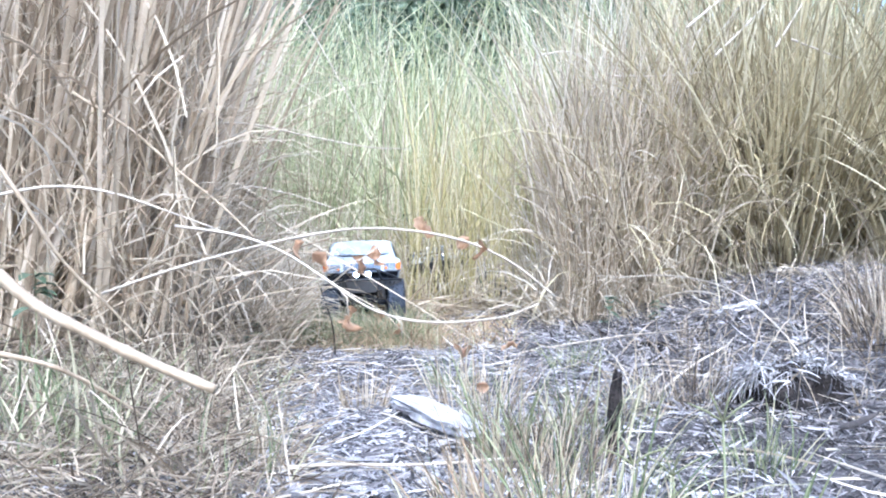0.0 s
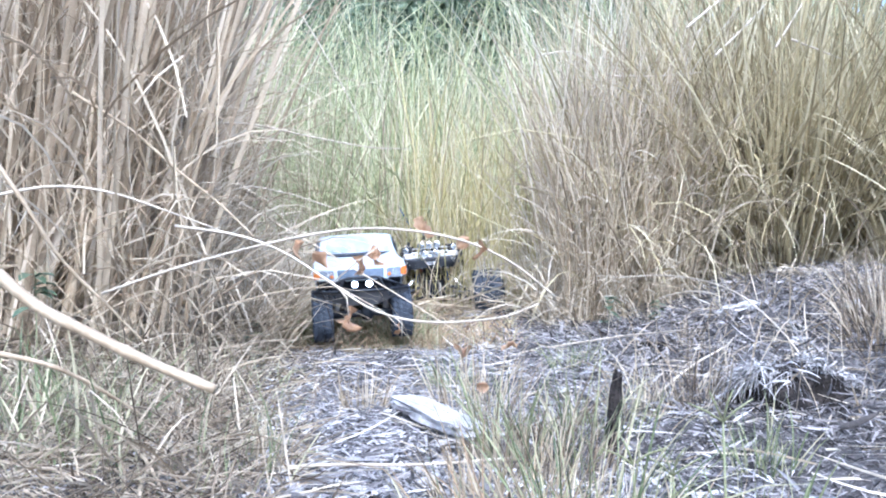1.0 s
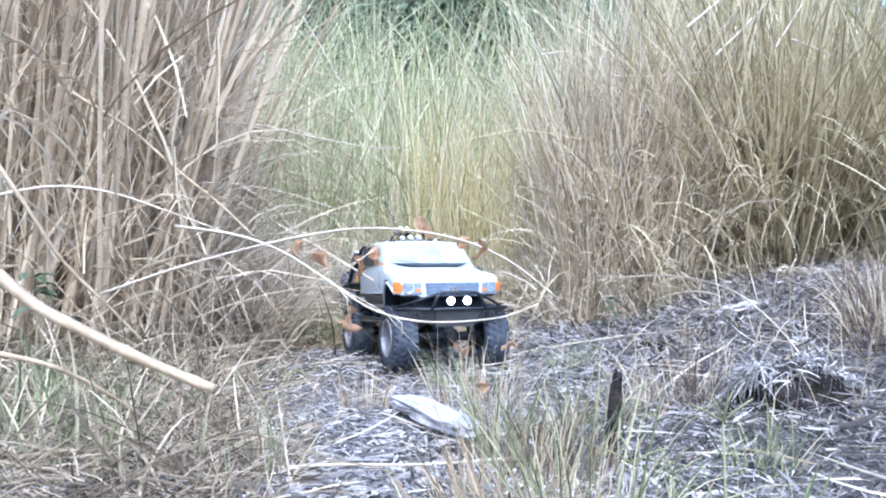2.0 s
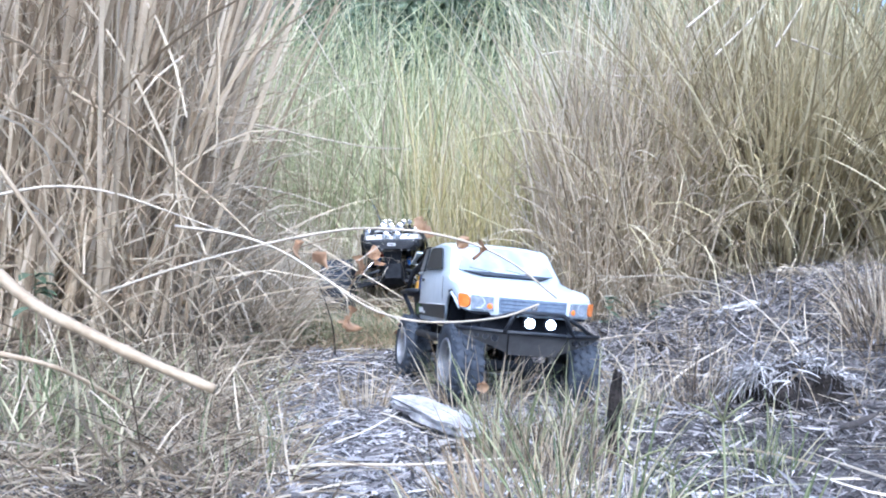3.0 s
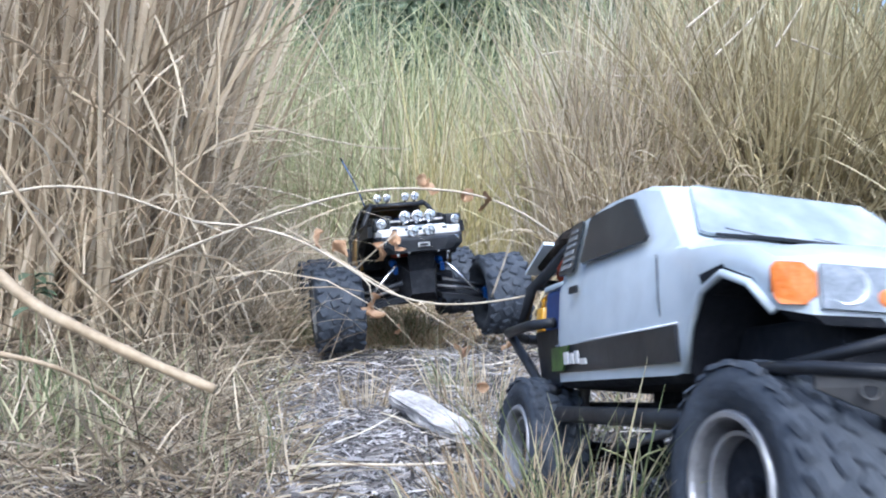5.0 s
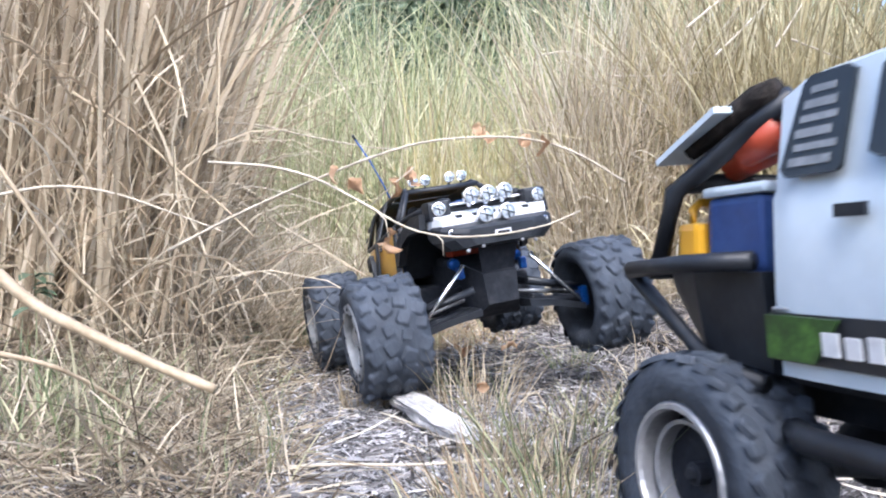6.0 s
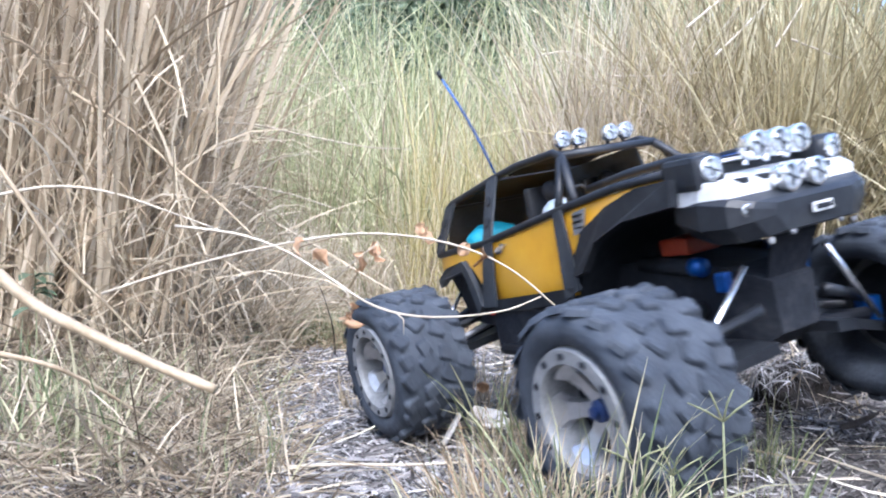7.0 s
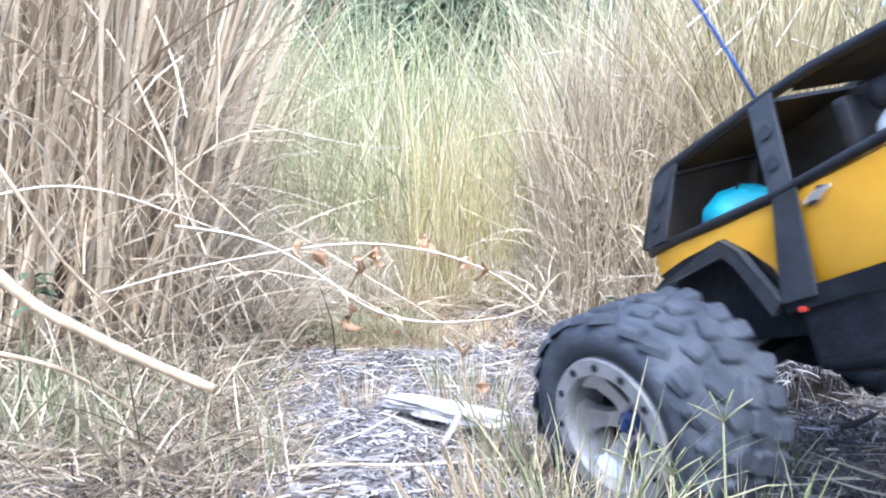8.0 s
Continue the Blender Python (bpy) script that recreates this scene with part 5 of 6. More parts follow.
    wheels = []
    for x in (0.1945, -0.1945):
        for s in (-1, 1):
            wheels.append((wheel("wheel", t, (x, s * 0.176, 0.085), 0.086, 0.098, 0.054, 6, 21, s, M_RING, M_SPOKE, M_NAVY, "wide wheel with a silver six-spoke rim"), x, s))
    return t, wheels


monster, monster_wheels = make_monster_truck()


# ---- loose pieces ----
def smooth_line(pts, n=24):
    """A soft curve through the points."""
    p = [Vector(q) for q in pts]
    p = [p[0] * 2 - p[1]] + p + [p[-1] * 2 - p[-2]]
    out = []
    spans = len(p) - 3
    for k in range(n + 1):
        u = min(k / n * spans, spans - 1e-6)
        i, f = int(u), u - int(u)
        a, b, c, d = p[i:i + 4]
        out.append(0.5 * (2 * b + (c - a) * f + (2 * a - 5 * b + 4 * c - d) * f * f + (3 * b - 3 * c + d - a) * f ** 3))
    return out


def dry_stem(name, label, pts, r0, r1, material, category="stem", n=26):
    c = smooth_line(pts, n)
    o = c[0].copy()
    k = len(c)
    rad = [r0 + (r1 - r0) * i / (k - 1) + 0.12 * r0 * (1 if i % 7 == 3 else 0) for i in range(k)]
    bm = add_tube(bmesh.new(), [q - o for q in c], rad, 7)
    me = bpy.data.meshes.new(name)
    bmesh.ops.recalc_face_normals(bm, faces=bm.faces)
    bm.to_mesh(me)
    bm.free()
    me.materials.append(material)
    me.shade_smooth()
    ob = new(name, me)
    ob.location = o
    return tagged(ob, label, category)


def dead_leaf(parent, place, size, turn, seed):
    """A crumpled, curled leaf on its stalk."""
    r = random.Random(seed)
    bm = bmesh.new()
    rows = []
    for i in range(6):
        u = i / 5
        w = size * 0.42 * math.sin(math.pi * (0.08 + 0.88 * u)) * r.uniform(0.75, 1.2)
        curl = size * 0.35 * math.sin(u * 2.6 + r.random())
        rows.append([bm.verts.new((w * v, curl + size * 0.22 * abs(v) * r.uniform(0.4, 1.4) - 0.1 * size * v * r.random(), -size * u + size * 0.06 * r.uniform(-1, 1))) for v in (-1, -0.5, 0, 0.5, 1)])
    for a, b in zip(rows, rows[1:]):
        for k in range(4):
            bm.faces.new((a[k], a[k + 1], b[k + 1], b[k]))
    bmesh.ops.solidify(bm, geom=bm.faces[:], thickness=0.0006)
    m = Matrix.Translation(place) @ Euler(turn).to_matrix().to_4x4()
    for v in bm.verts:
        v.co = m @ v.co
    return part("dead_leaf", bm, M_ORANGE, parent, "curled orange-brown dead leaf", smooth=True)


def leaves_on(stem, places, size, seed):
    r = random.Random(seed)
    for k, p in enumerate(places):
        q = Vector(p) - stem.location
        dead_leaf(stem, q, size * r.uniform(0.8, 1.25), (r.uniform(-0.6, 0.6), r.uniform(-0.7, 0.7), r.uniform(-2, 2)), seed * 31 + k)


upper_vine = dry_stem("arched_vine", "pale arched vine with dead orange leaves", [(-0.359, 0.830, 0.173), (-0.283, 0.816, 0.198), (-0.209, 0.802, 0.218), (-0.137, 0.782, 0.233), (-0.079, 0.768, 0.240), (-0.024, 0.762, 0.237), (0.025, 0.748, 0.226), (0.067, 0.748, 0.206), (0.108, 0.748, 0.173)], 0.0015, 0.0009, M_STEM, "vine")
leaves_on(upper_vine, [(-0.021, 0.762, 0.252), (-0.015, 0.762, 0.247), (0.024, 0.748, 0.233), (0.029, 0.748, 0.229)], 0.0165, 3)
lower_vine = dry_stem("hanging_vine", "pale drooping vine hung with curled dead leaves", [(-0.277, 0.816, 0.244), (-0.209, 0.802, 0.234), (-0.160, 0.789, 0.217), (-0.113, 0.775, 0.189), (-0.073, 0.762, 0.164), (-0.034, 0.748, 0.153), (0.008, 0.734, 0.152), (0.055, 0.721, 0.158), (0.088, 0.721, 0.170)], 0.0015, 0.0008, M_STEM, "vine")
leaves_on(lower_vine, [(-0.134, 0.782, 0.226), (-0.128, 0.782, 0.214), (-0.091, 0.768, 0.212), (-0.065, 0.768, 0.226), (-0.062, 0.768, 0.217), (-0.094, 0.762, 0.166), (-0.088, 0.762, 0.155)], 0.0175, 5)
for k, (a, b) in enumerate((((-0.108, 0.775, 0.187), (-0.062, 0.768, 0.223)), ((-0.101, 0.768, 0.181), (-0.091, 0.762, 0.155)), ((-0.045, 0.748, 0.155), (-0.039, 0.748, 0.135)))):
    o = lower_vine.location
    tube_part("twig", [Vector(a) - o, (Vector(a) + Vector(b)) * 0.5 - o + Vector((0.003, 0, 0.004)), Vector(b) - o], [0.0008, 0.0007, 0.0005], M_STEM, lower_vine, seg=5)
low_leaves = [((0.030, 1.180, 0.052), 0.030), ((0.113, 1.200, 0.054), 0.024), ((-0.075, 1.500, 0.049), 0.028), ((0.046, 1.050, 0.025), 0.018), ((-0.169, 1.900, 0.051), 0.03), ((-0.250, 1.900, 0.017), 0.028)]
for k, (p, s) in enumerate(low_leaves):
    lf = new("fallen_leaf")
    lf.location = (p[0], p[1], max(p[2], ground_z(np.float64(p[0]), np.float64(p[1])) + 0.012))
    dead_leaf(lf, (0, 0, 0.012), s, (1.1 + 0.4 * k, 0.5 * k, 1.7 * k), 90 + k)
    tagged(lf, "curled orange dead leaf caught low in the grass", "leaf")

STEMS = [
    ([(-0.307, 0.520, 0.215), (-0.259, 0.500, 0.185), (-0.214, 0.480, 0.168), (-0.176, 0.470, 0.153), (-0.133, 0.460, 0.138)], 0.0042, 0.0030),
    ([(-0.466, 0.800, 0.327), (-0.426, 0.800, 0.269), (-0.396, 0.820, 0.209), (-0.357, 0.840, 0.160), (-0.323, 0.860, 0.116)], 0.0026, 0.0012),
    ([(-0.408, 0.700, 0.130), (-0.363, 0.720, 0.115), (-0.335, 0.750, 0.092), (-0.300, 0.800, 0.049)], 0.0028, 0.0014),
    ([(-0.670, 1.150, 0.295), (-0.571, 1.150, 0.311), (-0.493, 1.160, 0.304), (-0.414, 1.170, 0.278), (-0.330, 1.200, 0.245)], 0.0024, 0.0012),
    ([(-0.609, 1.300, 0.477), (-0.516, 1.300, 0.418), (-0.441, 1.300, 0.353), (-0.361, 1.280, 0.292), (-0.301, 1.260, 0.239)], 0.0030, 0.0016),
    ([(-0.466, 1.500, 0.457), (-0.369, 1.500, 0.458), (-0.262, 1.500, 0.436), (-0.144, 1.500, 0.414), (-0.063, 1.500, 0.410)], 0.0022, 0.0010),
    ([(-0.487, 1.500, 0.269), (-0.391, 1.500, 0.334), (-0.305, 1.500, 0.328), (-0.203, 1.500, 0.296)], 0.0022, 0.0010),
    ([(-0.373, 1.900, 0.833), (-0.305, 1.900, 0.725), (-0.237, 1.900, 0.602), (-0.171, 1.900, 0.472)], 0.0024, 0.0010),
    ([(-0.575, 1.400, 0.021), (-0.512, 1.420, 0.241), (-0.450, 1.450, 0.460), (-0.359, 1.500, 0.736)], 0.0085, 0.0070),
    ([(-0.661, 1.350, 0.066), (-0.598, 1.360, 0.279), (-0.537, 1.380, 0.478), (-0.455, 1.400, 0.702)], 0.0070, 0.0055),
    ([(0.409, 1.900, 0.151), (0.523, 1.800, 0.159), (0.580, 1.600, 0.139), (0.571, 1.350, 0.088), (0.536, 1.150, 0.040), (0.480, 1.000, 0.006), (0.414, 0.880, -0.019), (0.375, 0.780, -0.039)], 0.0016, 0.0014),
    ([(-0.184, 0.820, -0.008), (-0.108, 0.820, -0.004), (-0.026, 0.820, -0.004), (0.070, 0.840, -0.003)], 0.0020, 0.0014),
    ([(-0.529, 0.980, 0.010), (-0.461, 0.970, 0.011), (-0.394, 0.960, 0.012)], 0.0017, 0.0012),
    ([(-0.402, 0.930, -0.009), (-0.318, 0.980, -0.020), (-0.208, 1.100, -0.008), (-0.075, 1.250, -0.003)], 0.0016, 0.0010),
    ([(0.296, 1.100, 0.016), (0.375, 1.200, 0.040), (0.471, 1.300, 0.063)], 0.0022, 0.0014),
    ([(0.378, 0.900, -0.027), (0.460, 0.950, -0.007), (0.548, 1.000, 0.010)], 0.0024, 0.0016),
    ([(0.261, 2.200, 0.757), (0.340, 2.200, 0.770), (0.403, 2.200, 0.741), (0.458, 2.200, 0.647)], 0.0022, 0.0012),
    ([(0.466, 2.200, 0.702), (0.592, 2.200, 0.702), (0.726, 2.200, 0.713)], 0.0026, 0.0014),
    ([(0.723, 2.100, 0.733), (0.791, 2.100, 0.800), (0.858, 2.100, 0.871)], 0.0038, 0.0014),
    ([(0.884, 2.100, 0.755), (0.918, 2.100, 0.811), (0.953, 2.100, 0.868)], 0.0040, 0.0016),
    ([(0.926, 2.100, 0.778), (0.986, 2.100, 0.755), (1.061, 2.100, 0.725)], 0.0034, 0.0014),
    ([(0.617, 2.000, 0.780), (0.681, 2.000, 0.834), (0.739, 2.000, 0.880)], 0.0040, 0.0022),
]
for k, (pts, r0, r1) in enumerate(STEMS):
    dry_stem("dry_straw", "pale dry grass stem arching over the track" if k < 10 else "thin pale straw in the litter and grass", pts, r0, r1, M_BROWNSTEM if k in (0, 1, 2, 4, 8, 9) else M_STEM)

REEDS = [
    ([(-0.751, 1.450, 0.086), (-0.720, 1.450, 0.366), (-0.691, 1.500, 0.726)], 0.0062, 0.0045), ([(-0.766, 1.400, 0.061), (-0.731, 1.400, 0.361), (-0.718, 1.450, 0.709)], 0.0055, 0.0040),
    ([(-0.724, 1.500, 0.049), (-0.638, 1.500, 0.457), (-0.573, 1.550, 0.743)], 0.0066, 0.0050), ([(-0.670, 1.550, 0.044), (-0.587, 1.550, 0.332), (-0.495, 1.600, 0.759)], 0.0068, 0.0050),
    ([(-0.629, 1.600, 0.072), (-0.554, 1.600, 0.347), (-0.451, 1.650, 0.776)], 0.0058, 0.0045), ([(-0.801, 1.400, 0.141), (-0.766, 1.400, 0.401), (-0.774, 1.450, 0.709)], 0.0060, 0.0045),
    ([(-0.644, 1.350, 0.047), (-0.613, 1.350, 0.308), (-0.601, 1.400, 0.692)], 0.0048, 0.0035), ([(-0.625, 1.700, 0.014), (-0.559, 1.700, 0.282), (-0.446, 1.750, 0.810)], 0.0070, 0.0052)]
for k, (pts, r0, r1) in enumerate(REEDS):
    tagged(dry_stem("reed_cane", "thick pale brown reed cane leaning in the stand", pts, r0, r1, M_BROWNREED if k % 2 else M_BROWNSTEM, "reed"), group="canes of the reed stand")
dry_stem("dark_twig", "thin dark upright stem on the track", [(-0.221, 1.620, 0.003), (-0.225, 1.620, 0.053), (-0.241, 1.620, 0.111), (-0.257, 1.620, 0.152)], 0.0014, 0.0008, M_CHAR)


def rough_chunk(name, label, size, material, seed, sub=3, amp=0.25, category="wood"):
    """A splintered, uneven lump, longest along x."""
    bm = bmesh.new()
    bmesh.ops.create_icosphere(bm, subdivisions=sub, radius=1.0)
    off = Vector((seed * 3.1, seed * 1.7, seed))
    for v in bm.verts:
        c = v.co
        p = max(abs(c.x), abs(c.y), abs(c.z))
        q = c.lerp(c / p, 0.55)
        k = 1 + amp * noise.noise(c * 2.2 + off) + 0.5 * amp * noise.noise(Vector((c.x * 2, c.y * 9, c.z * 9)) + off)
        v.co = Vector((q.x * size[0] * 0.5 * (1 + 0.5 * amp * noise.noise(Vector((0, c.y * 6, c.z * 6)) + off)), q.y * size[1] * 0.5 * k, q.z * size[2] * 0.5 * k))
    ob = part(name, bm, material, None)
    return tagged(ob, label, category)


plank = rough_chunk("wood_slab", "silver-grey weathered slab of wood on the track", (0.262, 0.030, 0.020), M_GREY_WOOD, 4, sub=4, amp=0.4)
splinter = rough_chunk("wood_splinter", "pale splinter of wood sticking from the litter", (0.05, 0.012, 0.006), M_GREY_WOOD, 9, sub=2)
stick = rough_chunk("charred_stick", "charred black stick standing in the litter", (0.100, 0.013, 0.013), M_CHAR, 6, amp=0.4)


def bark_heap(place):
    """A rotten stump end: a lumpy core with a hollow's shade put into its near-black colour, and pale torn fibres
    draped over its crown and its shaded flank.
    """
    top = new("bark_heap")
    top.location = place
    bm = bmesh.new()
    bmesh.ops.create_icosphere(bm, subdivisions=4, radius=1.0)
    for v in bm.verts:
        k = 1 + 0.30 * noise.noise(v.co * 2.4) + 0.12 * noise.noise(v.co * 7.0)
        dent = 0.45 * math.exp(-((v.co.x - 0.25) / 0.45) ** 2 - ((v.co.z - 0.25) / 0.4) ** 2) * (1 if v.co.y < 0 else 0)
        v.co = Vector((v.co.x * 0.078 * k, v.co.y * 0.044 * k + dent * 0.05, v.co.z * 0.048 * k))
    # the hollow's darkness is put into the core's near-black colour
    part("core", bm, M_CHAR, top, "lumpy core with a hollow's shade in its colour", smooth=True)
    r = np.random.default_rng(31)
    n = 900
    u = r.uniform(-1, 1, n)
    crown = np.stack([u * 0.074, r.normal(0.0, 0.014, n), 0.048 * np.sqrt(1 - 0.75 * u * u) * (1 + 0.2 * np.sin(u * 7)) + r.normal(0, 0.004, n)], 1)
    way = np.stack([u * 0.9 + r.normal(0, 0.5, n), -np.abs(r.normal(0.6, 0.5, n)), r.normal(0.1, 0.25, n)], 1)
    length = np.where(u < -0.1, r.uniform(0.010, 0.060, n), r.uniform(0.006, 0.024, n))
    torn = ribbons("torn_bark", crown, way, length, r.uniform(0.0007, 0.0022, n), M_FIBRE, r, 1.6, 0.9, 0.4)
    torn.parent = top
    tagged(torn, "pale torn bark fibres", kind="stuff")
    return tagged(top, "pale torn bark on the bank, draped over a core coloured as a shaded hollow", "bark")


bark_heap((0.452, 1.010, float(ground_z(np.float64(0.452), np.float64(1.010))) + 0.016))
stone = rough_chunk("stone", "pale rounded stone half hidden at the tussock's foot", (0.17, 0.12, 0.12), M_STONE, 21, sub=3, amp=0.15, category="stone")
stone.matrix_world = pose(0.20, 2.75, 0.12, 0, 10, 20)
branch = rough_chunk("fallen_branch", "dull fallen branch at the tussock's foot", (0.17, 0.022, 0.022), M_STEM, 30, sub=3, amp=0.4)
branch.matrix_world = pose(0.979, 2.100, float(ground_z(np.float64(0.979), np.float64(2.1))) + 0.004, 0, 4, -8)
for k, (x, y, sx) in enumerate(((0.30, 1.05, 0.06), (0.62, 1.35, 0.08), (0.75, 1.1, 0.07), (0.45, 1.62, 0.09), (0.66, 1.75, 0.1), (-0.02, 0.78, 0.05), (-0.07, 0.74, 0.04), (0.02, 0.74, 0.045), (0.80, 1.5, 0.08), (0.52, 0.92, 0.05), (0.34, 0.82, 0.04), (0.28, 1.5, 0.05), (0.38, 1.9, 0.06))):
    c = rough_chunk("wood_chunk", "small grey splintered chunk of wood in the litter", (sx, sx * 0.28, sx * 0.2), M_CHAR if k % 3 == 0 else M_GREY_WOOD, 40 + k, sub=3, amp=0.9)
    c.matrix_world = pose(x, y, float(ground_z(np.float64(x), np.float64(y))) + sx * 0.07, 10 * k, 7 * (k % 3), 47 * k)


def weed(place, size, seed, leaf=0.07, low=0.1):
    """A small leafy weed: a stalk and a few broad leaves."""
    r = random.Random(seed)
    top = new("weed")
    top.location = place
    tube_part("stalk", [(0, 0, -0.02), (0.004, 0, size * 0.5), (0.0, 0.004, size)], [0.0016, 0.0012, 0.0008], M_GREEN, top, seg=5)
    for k in range(9):
        a, h = r.uniform(0, 6.28), r.uniform(low, 1.0) * size
        bm = bmesh.new()
        L, w = leaf * r.uniform(0.3, 0.5), leaf * r.uniform(0.10, 0.16)
        d, s = Vector((math.cos(a), math.sin(a), r.uniform(-0.2, 0.5))), Vector((-math.sin(a), math.cos(a), 0))
        o = Vector((0, 0, h))
        spine = [o + d * L * u + Vector((0, 0, -0.4 * L * u * u)) for u in (0, 0.35, 0.7, 1.0)]
        rows = [[bm.verts.new(c - s * w * f + Vector((0, 0, 0.3 * w * f))), bm.verts.new(c), bm.verts.new(c + s * w * f + Vector((0, 0, 0.3 * w * f)))] for c, f in zip(spine, (0.2, 1.0, 0.85, 0.08))]
        for p, q in zip(rows, rows[1:]):
            for j in range(2):
                bm.faces.new((p[j], p[j + 1], q[j + 1], q[j]))
        part("leaf", bm, M_LEAF, top, smooth=True)
    return tagged(top, "small green leafy weed in the dry grass", "weed")


for k, (x, y, size) in enumerate(((-0.431, 1.750, 0.075), (0.418, 2.000, 0.085), (-0.596, 1.150, 0.20), (0.545, 2.000, 0.06), (-0.405, 1.70, 0.06))):
    weed((x, y, float(ground_z(np.float64(x), np.float64(y)))), size, k + 1, 0.075 if size > 0.1 else size, 0.72 if size > 0.1 else 0.1)


def sprig(place, seed, size):
    """A thin seed stalk that forks near its top."""
    r = random.Random(seed)
    top = new("grass_sprig")
    top.location = place
    tube_part("stalk", [(0, 0, -0.01), (0.002, 0, size * 0.4), (0.0, 0.0, size * 0.8)], [0.0009, 0.0008, 0.0006], M_GREEN, top, seg=5)
    for k in range(4):
        a = -0.9 + 0.6 * k + r.uniform(-0.1, 0.1)
        tube_part("fork", [(0, 0, size * 0.8), (0.010 * math.sin(a), r.uniform(-0.002, 0.002), size * 0.8 + 0.010 * math.cos(a)), (0.022 * math.sin(a), r.uniform(-0.004, 0.004), size * 0.8 + 0.018 * math.cos(a))], [0.0006, 0.0006, 0.0004], M_GREEN, top, seg=5)
    return tagged(top, "thin forked grass sprig in the near litter", "grass")


for k, (p, size) in enumerate((((0.149, 0.420, 0.082), 0.135), ((0.106, 0.440, 0.075), 0.10), ((0.134, 0.460, 0.069), 0.085), ((0.069, 0.800, -0.003), 0.05))):
    sprig((p[0], p[1], min(p[2], 0.02)), 200 + k, size)

lifted = dry_stem("loose_straw", "long pale straw pulled up by the passing trucks", [(0.047, 1.500, 0.189), (0.041, 1.500, 0.275), (0.028, 1.500, 0.350), (-0.020, 1.500, 0.404), (-0.101, 1.500, 0.484)], 0.0016, 0.0012, M_STEM)

# ---- what moves ----
PICKUP = [
    (0.0, -0.224, 2.250, 0.000, 2.2, -7.5, -84.5), (0.5, -0.219, 2.070, 0.005, 4.0, -6.8, -87.0), (1.0, -0.200, 1.915, 0.013, 3.4, -2.0, -81.5),
    (1.5, -0.129, 1.738, 0.003, 2.0, -3.4, -69.8), (3.0, 0.063, 1.300, -0.017, -5.5, -2.6, -75.7), (3.5, 0.088, 1.100, -0.021, -6.6, -5.6, -78.8),
    (4.0, 0.118, 0.874, -0.025, -7.6, -6.4, -83.4), (4.5, 0.142, 0.700, -0.006, -11.1, -12.2, -79.5), (4.7, 0.167, 0.621, 0.004, -7.3, -13.0, -78.8),
    (5.8, 0.245, 0.304, 0.046, -4.9, -3.3, -72.6), (6.0, 0.265, 0.260, 0.059, 1.2, -1.0, -71.0), (6.2, 0.284, 0.219, 0.074, -1.8, -2.0, -65.0), (6.4, 0.304, 0.194, 0.083, -2.0, -4.4, -56.5), (6.5, 0.312, 0.186, 0.087, -2.5, -4.8, -54.0),
    (6.8, 0.380, 0.115, 0.098, -4.0, -6.0, -50.0), (7.2, 0.51, -0.01, 0.11, -2.0, -3.0, -46.0), (8.0, 0.80, -0.25, 0.12, 0, 0, -42.0)]
MONSTER = [
    (0.0, 0.018, 2.905, -0.041, 9.1, 0.0, -89.9), (1.0, -0.020, 2.762, -0.031, 5.1, 0.0, -89.9), (1.5, -0.050, 2.740, -0.023, 3.2, -0.2, -89.8),
    (3.0, -0.150, 2.690, 0.003, 1.6, -5.4, -91.0), (3.5, -0.112, 2.430, 0.040, 8.2, -12.5, -90.6), (4.0, -0.168, 2.130, 0.047, 6.0, -8.0, -85.0),
    (4.5, -0.119, 1.990, 0.030, 3.4, 1.7, -81.2), (4.7, -0.109, 1.945, 0.033, 4.3, 2.6, -78.0), (5.8, 0.011, 1.480, 0.027, 7.8, -2.0, -73.6),
    (6.0, 0.036, 1.368, 0.035, 9.2, -1.2, -72.1), (6.2, 0.058, 1.255, 0.034, 6.2, -2.0, -72.4), (6.5, 0.108, 1.100, 0.033, 12.2, -1.0, -70.2), (7.0, 0.216, 0.876, 0.040, 10.6, -2.6, -61.7),
    (7.5, 0.328, 0.672, 0.066, 9.0, -10.2, -61.6), (8.0, 0.420, 0.508, 0.094, 11.9, -12.5, -60.5)]


def rolled(rows, t):
    """How far a truck has rolled forward by the time t."""
    total = 0.0
    for a, b in zip(rows, rows[1:]):
        span = math.hypot(b[1] - a[1], b[2] - a[2])
        if t >= b[0]:
            total += span
        elif t > a[0]:
            total += span * (t - a[0]) / (b[0] - a[0])
    return total


def drive(truck, wheels, rows, radius, height, inset):
    walk(truck, [(r[0], pose(*r[1:])) for r in rows])
    for w, x, s in wheels:
        walk(w, [(k / 10, pose(x, s * inset, height, 0, math.degrees(rolled(rows, k / 10) / radius) + 40 * x * s * 10, 0)) for k in range(81)])


def drift(ob, rows):
    """Keys of (seconds, shift along x, shift up, tilt in degrees) from where the thing hangs."""
    x, y, z = ob.location
    walk(ob, [(t, pose(x + dx, y, z + dz, 0, a, 0)) for t, dx, dz, a in rows])


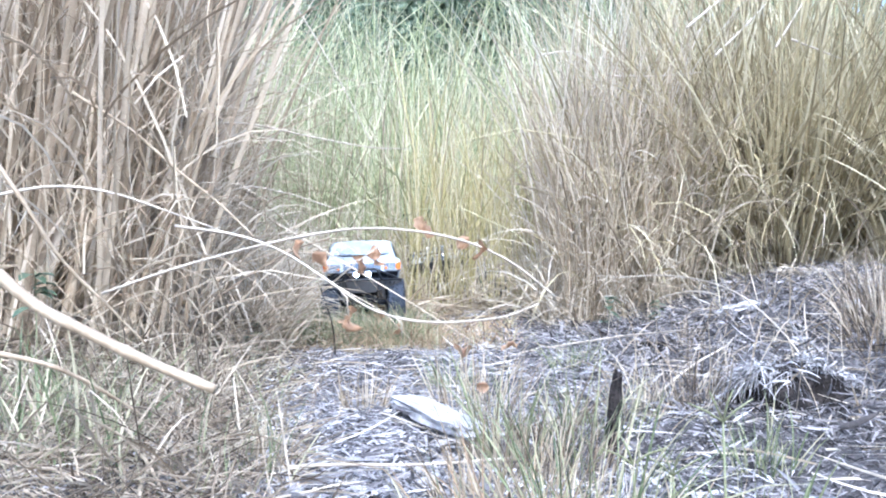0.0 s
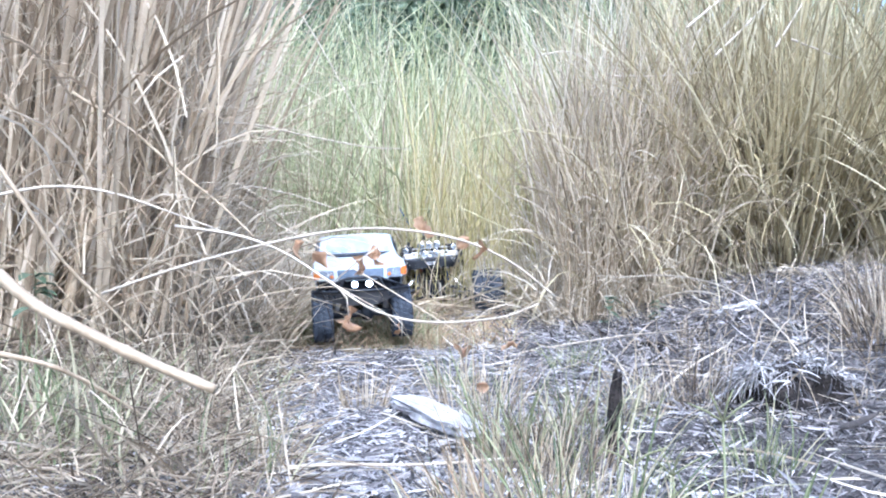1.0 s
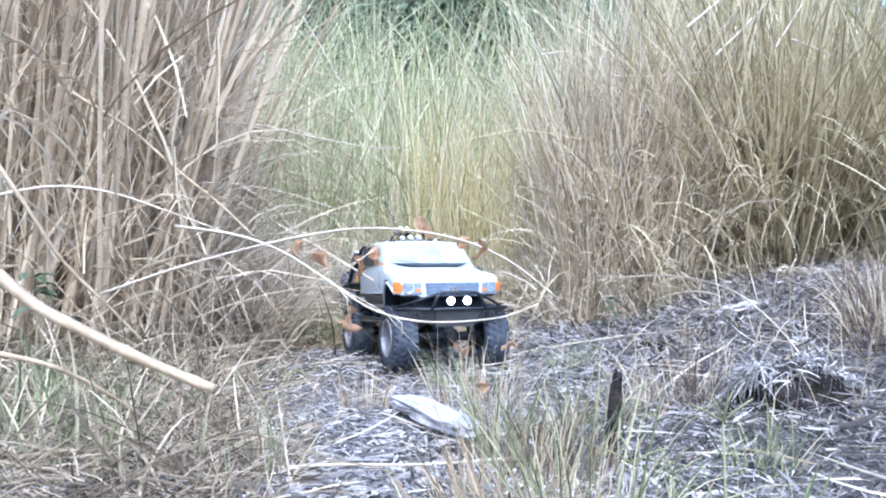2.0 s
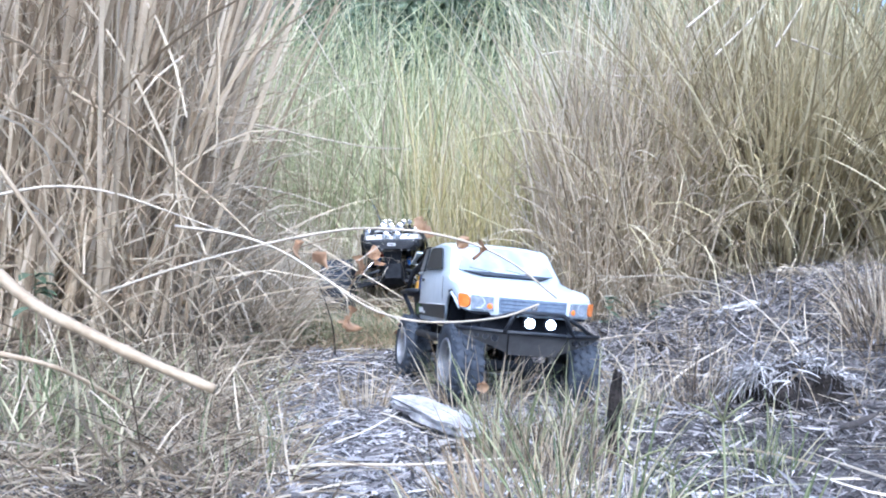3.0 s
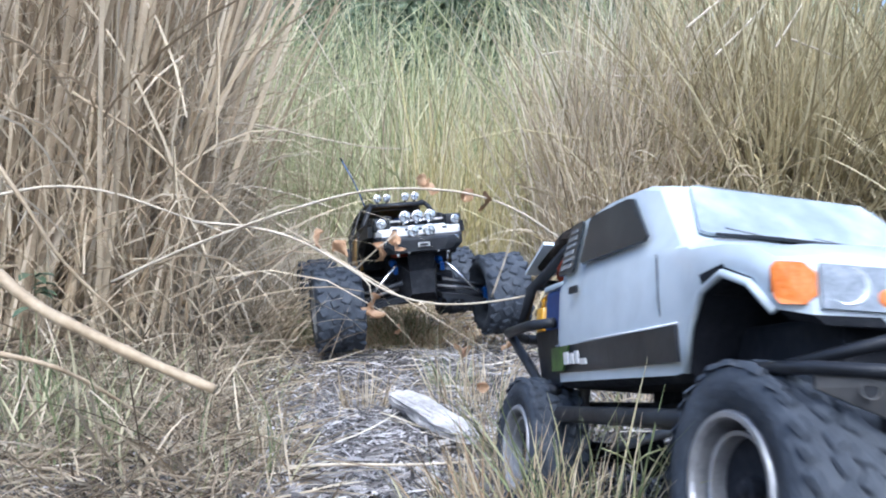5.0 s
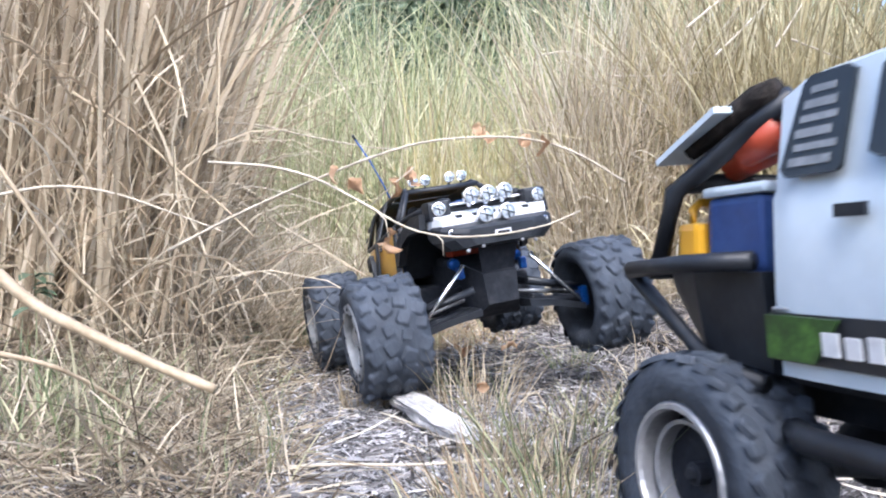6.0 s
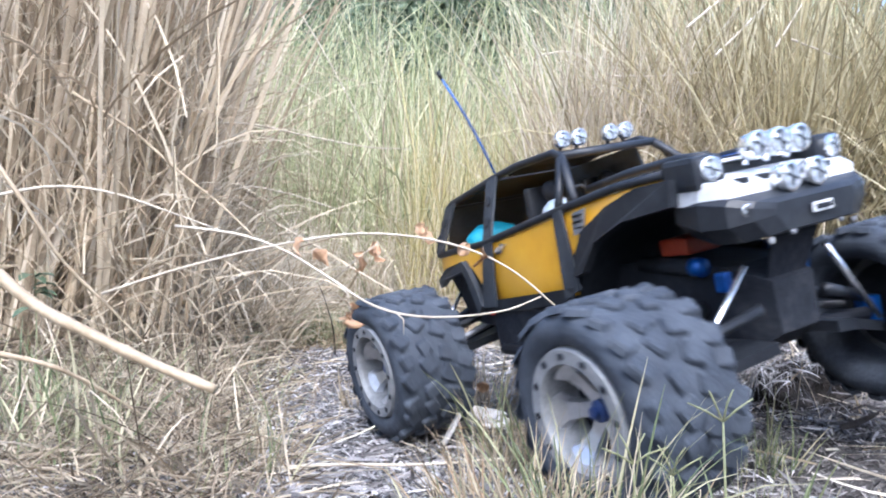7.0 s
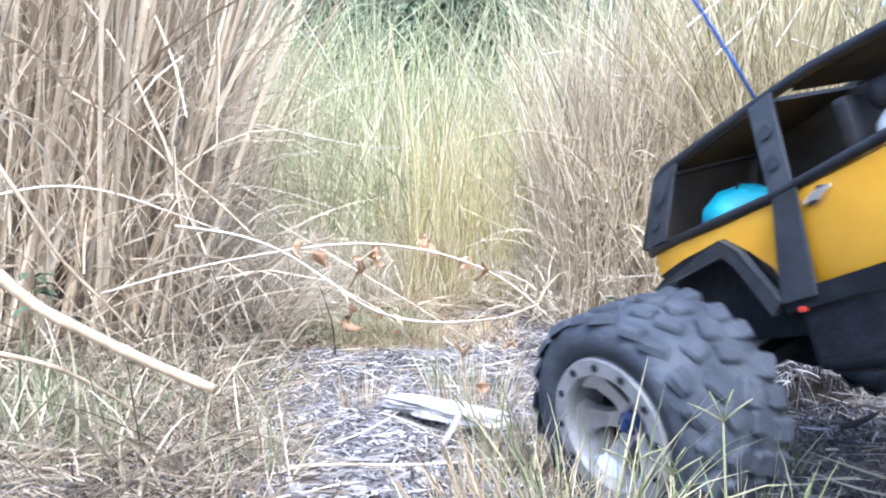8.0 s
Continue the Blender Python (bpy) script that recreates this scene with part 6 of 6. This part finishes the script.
def motions():
    drive(pickup, pickup_wheels, PICKUP, 0.0585, 0.0585, 0.0865)
    drive(monster, monster_wheels, MONSTER, 0.086, 0.085, 0.176)
    drift(upper_vine, [(0.0, 0, 0, 0), (3.6, 0, 0, 0), (4.2, 0, 0, -2), (4.7, 0.005, 0.005, -5), (5.8, 0.050, 0.040, -5), (6.0, 0.070, 0.045, -8), (6.2, 0.085, 0.025, -6), (6.5, 0, 0, 5), (6.8, 0, 0, 2.5), (7.0, 0, 0, 1), (7.5, 0, 0, 0.5), (8.0, 0, 0, 3)])
    drift(lower_vine, [(0.0, 0, 0, 0), (3.6, 0, 0, 0), (4.2, 0, 0, -1), (4.7, 0.005, 0.003, -3), (5.8, 0.054, 0.021, -1), (6.0, 0.034, 0.066, -3), (6.2, 0.068, 0.036, -3), (6.5, 0, 0, 4), (6.8, 0, 0, 2), (7.0, 0, 0, -1), (7.5, 0, 0, -1), (8.0, 0, 0, 0)])
    for tuft, b in TALL_TUFTS:
        walk(tuft, [(t, pose(b.x, b.y, b.z, a, 0, 0)) for t, a in ((0.0, 0), (3.5, 0), (3.8, 40), (4.1, 66), (5.2, 58), (8.0, 48))])
    rest, tipped, left = pose(-0.0145, 1.008, 0.010, 8, -2, -66), pose(-0.018, 1.012, 0.009, 14, 1, -66), pose(-0.006, 1.03, 0.011, 8, -3, -53)
    walk(plank, [(0.0, rest), (3.9, rest), (4.3, tipped), (6.0, tipped), (7.0, left), (8.0, left)])
    stood, fallen = pose(0.188, 0.870, 0.036, 0, -84, 20), pose(0.211, 0.850, -0.003, 0, -5, 35)
    walk(stick, [(0.0, stood), (4.0, stood), (4.15, pose(0.198, 0.870, 0.025, 0, -45, 28)), (4.3, fallen), (8.0, fallen)])
    lying, raised = pose(0.20, 1.52, 0.030, 78, 0, 60), pose(0.047, 1.500, 0.189, 0, 0, 0)
    walk(lifted, [(0.0, lying), (4.1, lying), (4.4, raised), (4.7, pose(0.050, 1.500, 0.180, 0, 6, 0)), (5.6, lying), (8.0, lying)])
    laid, risen = pose(0.01, 0.93, -0.006, 0, 0, 40), pose(0.012, 0.93, 0.012, 0, -60, 20)
    walk(splinter, [(0.0, laid), (6.2, laid), (6.7, risen), (8.0, risen)])


motions()
